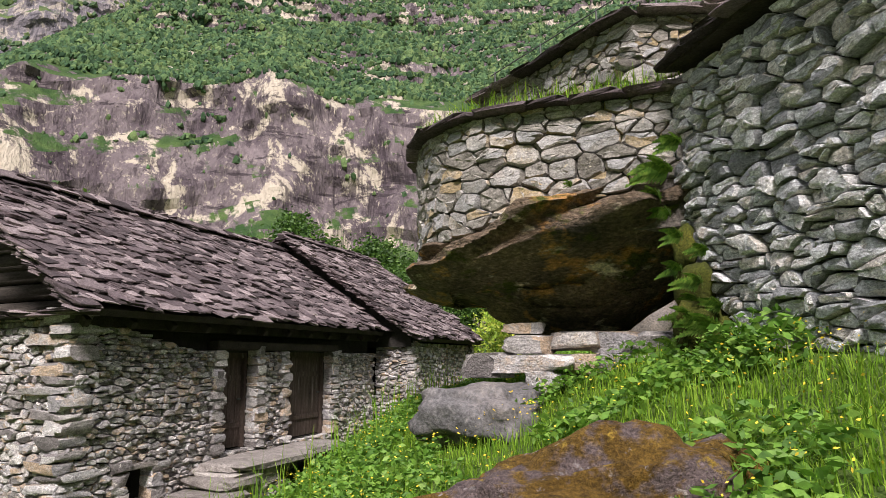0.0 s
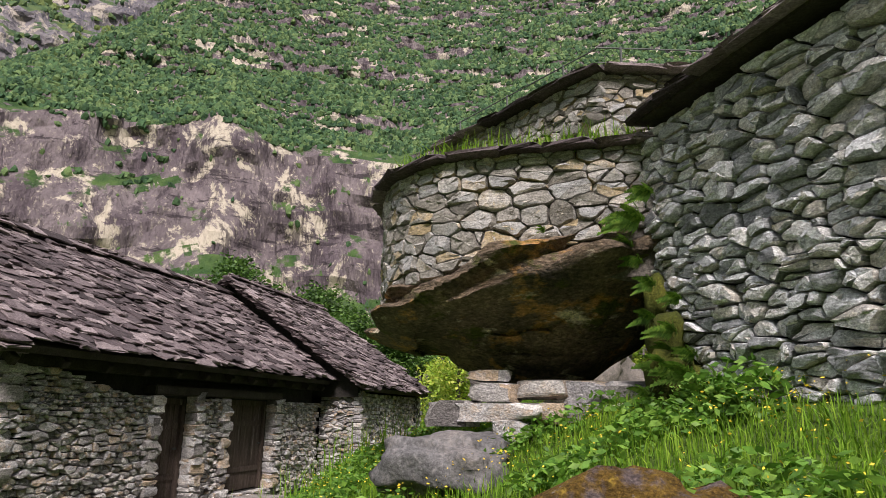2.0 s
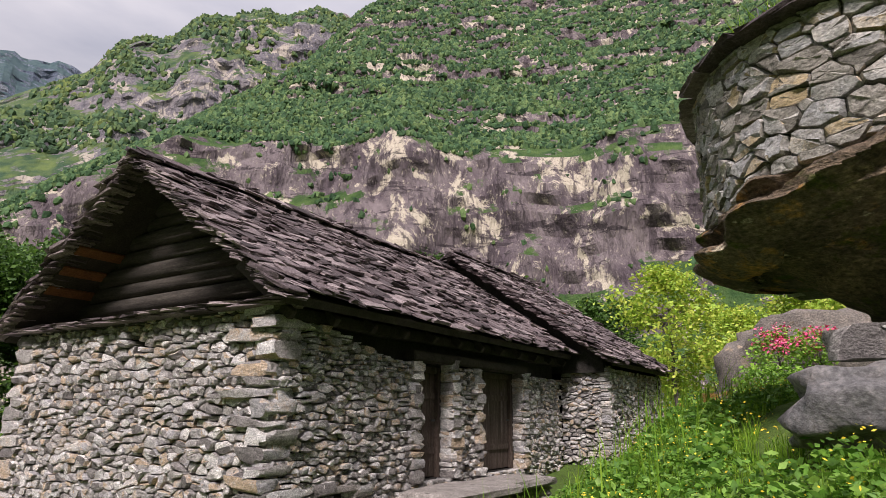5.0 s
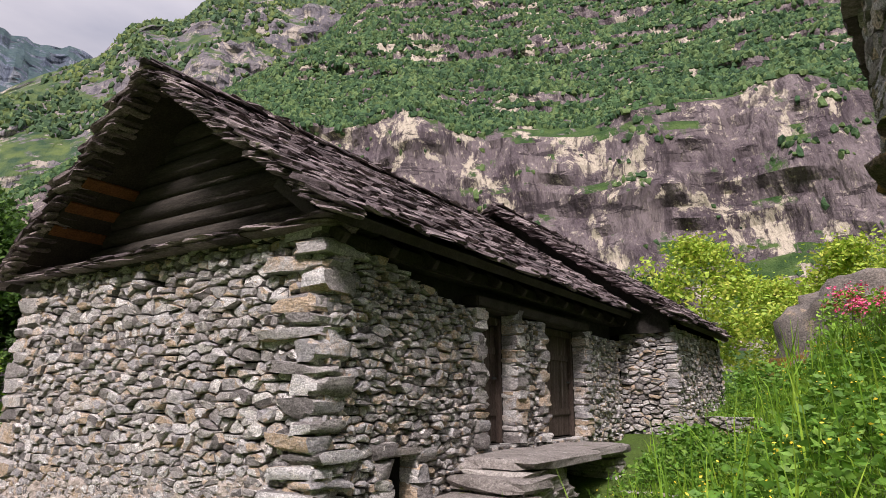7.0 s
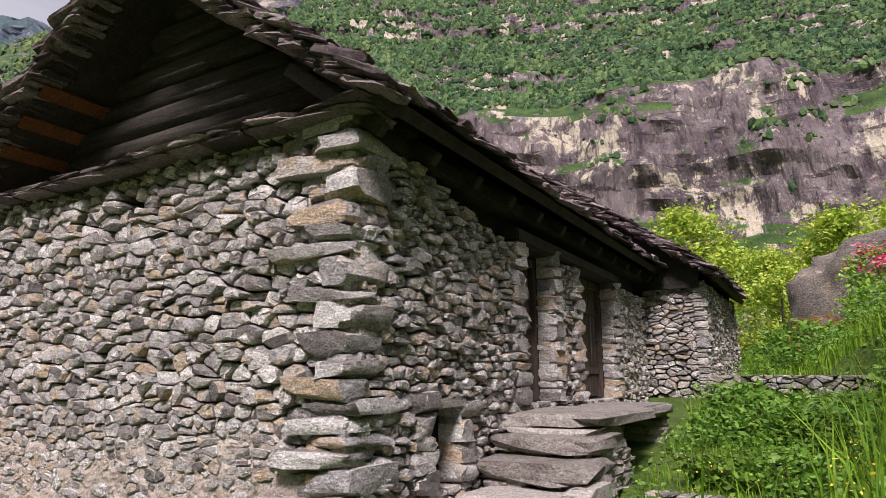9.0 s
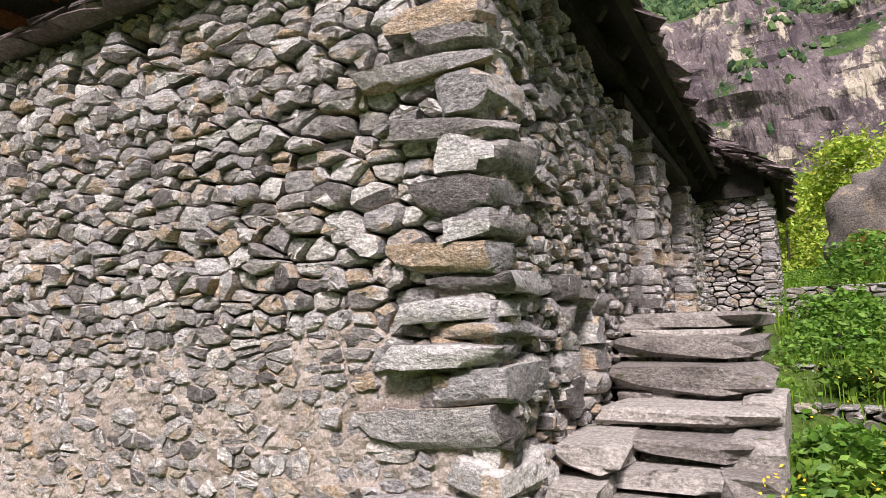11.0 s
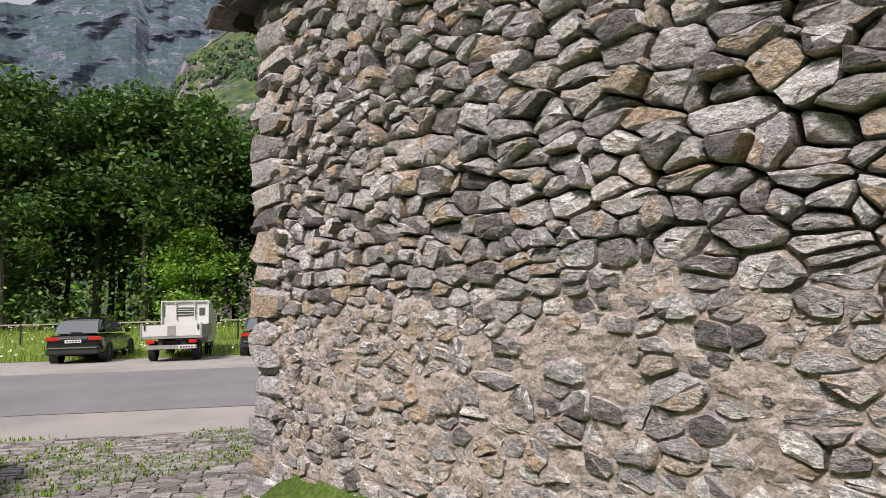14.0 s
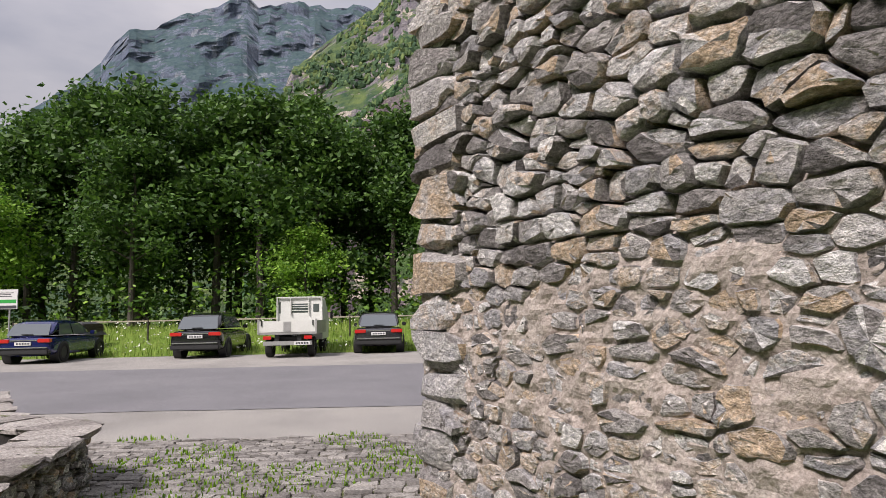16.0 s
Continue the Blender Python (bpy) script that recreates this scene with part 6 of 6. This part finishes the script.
for s in (-1, 1):
    part("side_board", box_bm([(min(s * 0.94, s * 0.98), max(s * 0.94, s * 0.98), 0.04, 2.5, 0.86, 1.24)], 0.01), M_tin, truck)
    part("corner_post", box_bm([(s * 0.97 - 0.03, s * 0.97 + 0.03, -0.03, 0.05, 0.80, 1.30)], 0.008), M_tin, truck)
    part("latch", box_bm([(s * 0.86 - 0.02, s * 0.86 + 0.02, -0.05, -0.012, 1.08, 1.27)], 0.006), M_trim, truck)
    part("tail_light", box_bm([(min(s * 0.55, s * 0.82), max(s * 0.55, s * 0.82), 0.02, 0.1, 0.62, 0.74)], 0.01), M_red, truck, "red tail light")
    part("mirror", box_bm([(s * 1.03 - 0.05, s * 1.03 + 0.05, 3.9, 3.98, 1.25, 1.55)], 0.02), M_trim, truck)
    for y in (0.75, 3.6):
        wheel(truck, s * 0.72, y, 0.34, 0.24)
CAB = [(2.55, 0.0), (2.6, 0.02), (3.3, 0.0), (4.0, 0.03), (4.45, 0.08)]
loft([(y, [(-0.84, 0.5), (-0.86, 1.25), (-0.80 + k, 2.02), (-0.70 + k, 2.1), (0.70 - k, 2.1), (0.80 - k, 2.02), (0.86, 1.25), (0.84, 0.5)]) for y, k in CAB], M_cream, "cab", truck)
part("rear_window", box_bm([(-0.3, 0.3, 2.535, 2.56, 1.52, 1.86)], 0.01), M_glass, truck)
part("rear_window", box_bm([(0.5, 0.72, 2.535, 2.56, 1.54, 1.84)], 0.01), M_glass, truck)
part("side_vent", box_bm([(-0.78, -0.72, 2.535, 2.56, 1.5, 1.95)], 0.01), M_glass, truck)
for z in (1.6, 1.70, 1.79):
    part("window_bar", box_bm([(-0.32, 0.32, 2.51, 2.53, z - 0.012, z + 0.012)], 0.004), M_cream, truck)
part("ladder_frame", box_bm([(-0.86, -0.82, 2.46, 2.52, 0.86, 2.12), (0.82, 0.86, 2.46, 2.52, 0.86, 2.12), (-0.82, 0.82, 2.46, 2.52, 2.08, 2.12), (-0.35, -0.32, 2.46, 2.52, 1.45, 2.08), (0.32, 0.35, 2.46, 2.52, 1.45, 2.08)], 0.006), M_cream, truck)
part("bumper", box_bm([(-0.82, 0.82, 0.02, 0.1, 0.42, 0.56)], 0.01), M_tin, truck)
part("chassis", box_bm([(-0.45, -0.3, 0.1, 4.2, 0.4, 0.78), (0.3, 0.45, 0.1, 4.2, 0.4, 0.78), (-0.45, 0.45, 0.3, 0.4, 0.5, 0.7)], 0.01), M_trim, truck)
part("number_plate", box_bm([(0.22, 0.75, 0.005, 0.02, 0.43, 0.55)], 0.003), M_plate, truck)
part("plate_bars", box_bm([(0.28 + 0.09 * i, 0.34 + 0.09 * i, 0.001, 0.005, 0.46, 0.52) for i in range(5)]), M_ink, truck)
tagged(truck, "white flatbed pickup truck with a slatted rear window", "truck")
park(truck, 21.6, -5.15, -3)

# information board
board = empty("information_board")
part("panel", box_bm([(-0.75, 0.75, -0.02, 0.02, 1.85, 2.55)], 0.008), M_plate, board)
part("green_field", box_bm([(-0.05, 0.70, -0.027, -0.021, 2.07, 2.19)]), plain("sign_green", (0.03, 0.35, 0.06), 0.5), board)
part("dark_strip", box_bm([(-0.72, 0.72, -0.027, -0.021, 1.88, 1.98)]), M_ink, board)
part("writing_bars", box_bm([(0.0, 0.6, -0.027, -0.021, 2.42, 2.44), (0.0, 0.5, -0.027, -0.021, 2.36, 2.38), (0.0, 0.55, -0.027, -0.021, 2.30, 2.32), (-0.6, -0.25, -0.027, -0.021, 2.22, 2.30)]), M_ink, board)
for x in (-0.62, 0.45):
    part("post", box_bm([(x - 0.025, x + 0.025, 0.021, 0.07, 0, 2.5)], 0.006), M_tin, board)
park(board, 22.6, -15.7, 0)
tagged(board, "white information board with a green stripe on posts", "sign")
# tarpaulin-covered stack in the meadow
tp = bmesh.new()
bmesh.ops.create_grid(tp, x_segments=20, y_segments=10, size=1)
for v in tp.verts:
    e = max(abs(v.co.x), abs(v.co.y))
    v.co = Vector((v.co.x * 1.15, v.co.y * 0.8, 1.15 - 0.55 * smooth(0.72, 1.0, e) + 0.05 * noise.noise(v.co * 4)))
stack = empty("covered_stack")
part("tarpaulin", tp, plain("grey_tarpaulin", (0.10, 0.10, 0.11), 0.35), stack)
part("log_pile", box_bm([(-1.05, 1.05, -0.72, 0.72, 0, 1.08)], 0.05), M_log, stack)
park(stack, 27.0, -15.6, 5)
stack.location.z += 0.15
tagged(stack, "low stack covered with a dark grey tarpaulin", "stack")
# rope fence behind the cars
fence = empty("rope_fence")
for i in range(9):
    bm = bmesh.new()
    bmesh.ops.create_cone(bm, cap_ends=True, segments=7, radius1=0.04, radius2=0.035, depth=0.95, matrix=Matrix.Translation((-12 + i * 3, 0, 0.47)))
    part("post", bm, M_log, fence)
for i in range(8):
    part("rail", box_bm([(-12 + i * 3, -9 + i * 3, -0.02, 0.02, 0.84, 0.90)], 0.008), mat("pale_rail_wood" if i == 0 else "pale_rail", [(0.34, 0.30, 0.22), (0.5, 0.45, 0.36)], 4, 30, 0.8, 0.3, 20) if i == 0 else bpy.data.materials["pale_rail_wood"], fence)
park(fence, 28.5, -7, 0)
fence.location.z += 0.42
tagged(fence, "thin pale wooden rail fence behind the cars", "fence")
# cable lying by the corner
cd = bpy.data.curves.new("cable", "CURVE")
cd.dimensions, cd.bevel_depth = "3D", 0.009
sp = cd.splines.new("BEZIER")
cps = [(-0.14, -0.2, 1.1), (0.02, -0.02, 1.16), (0.1, 0.25, 1.26), (0.07, 0.42, 1.3)]
sp.bezier_points.add(len(cps) - 1)
for b_, p_ in zip(sp.bezier_points, cps):
    b_.co = p_
    b_.handle_left_type = b_.handle_right_type = "AUTO"
cd.materials.append(plain("white_cable", (0.7, 0.7, 0.68), 0.5))
tagged(new("cable", cd), "white plastic cable lying at the wall corner", "cable")
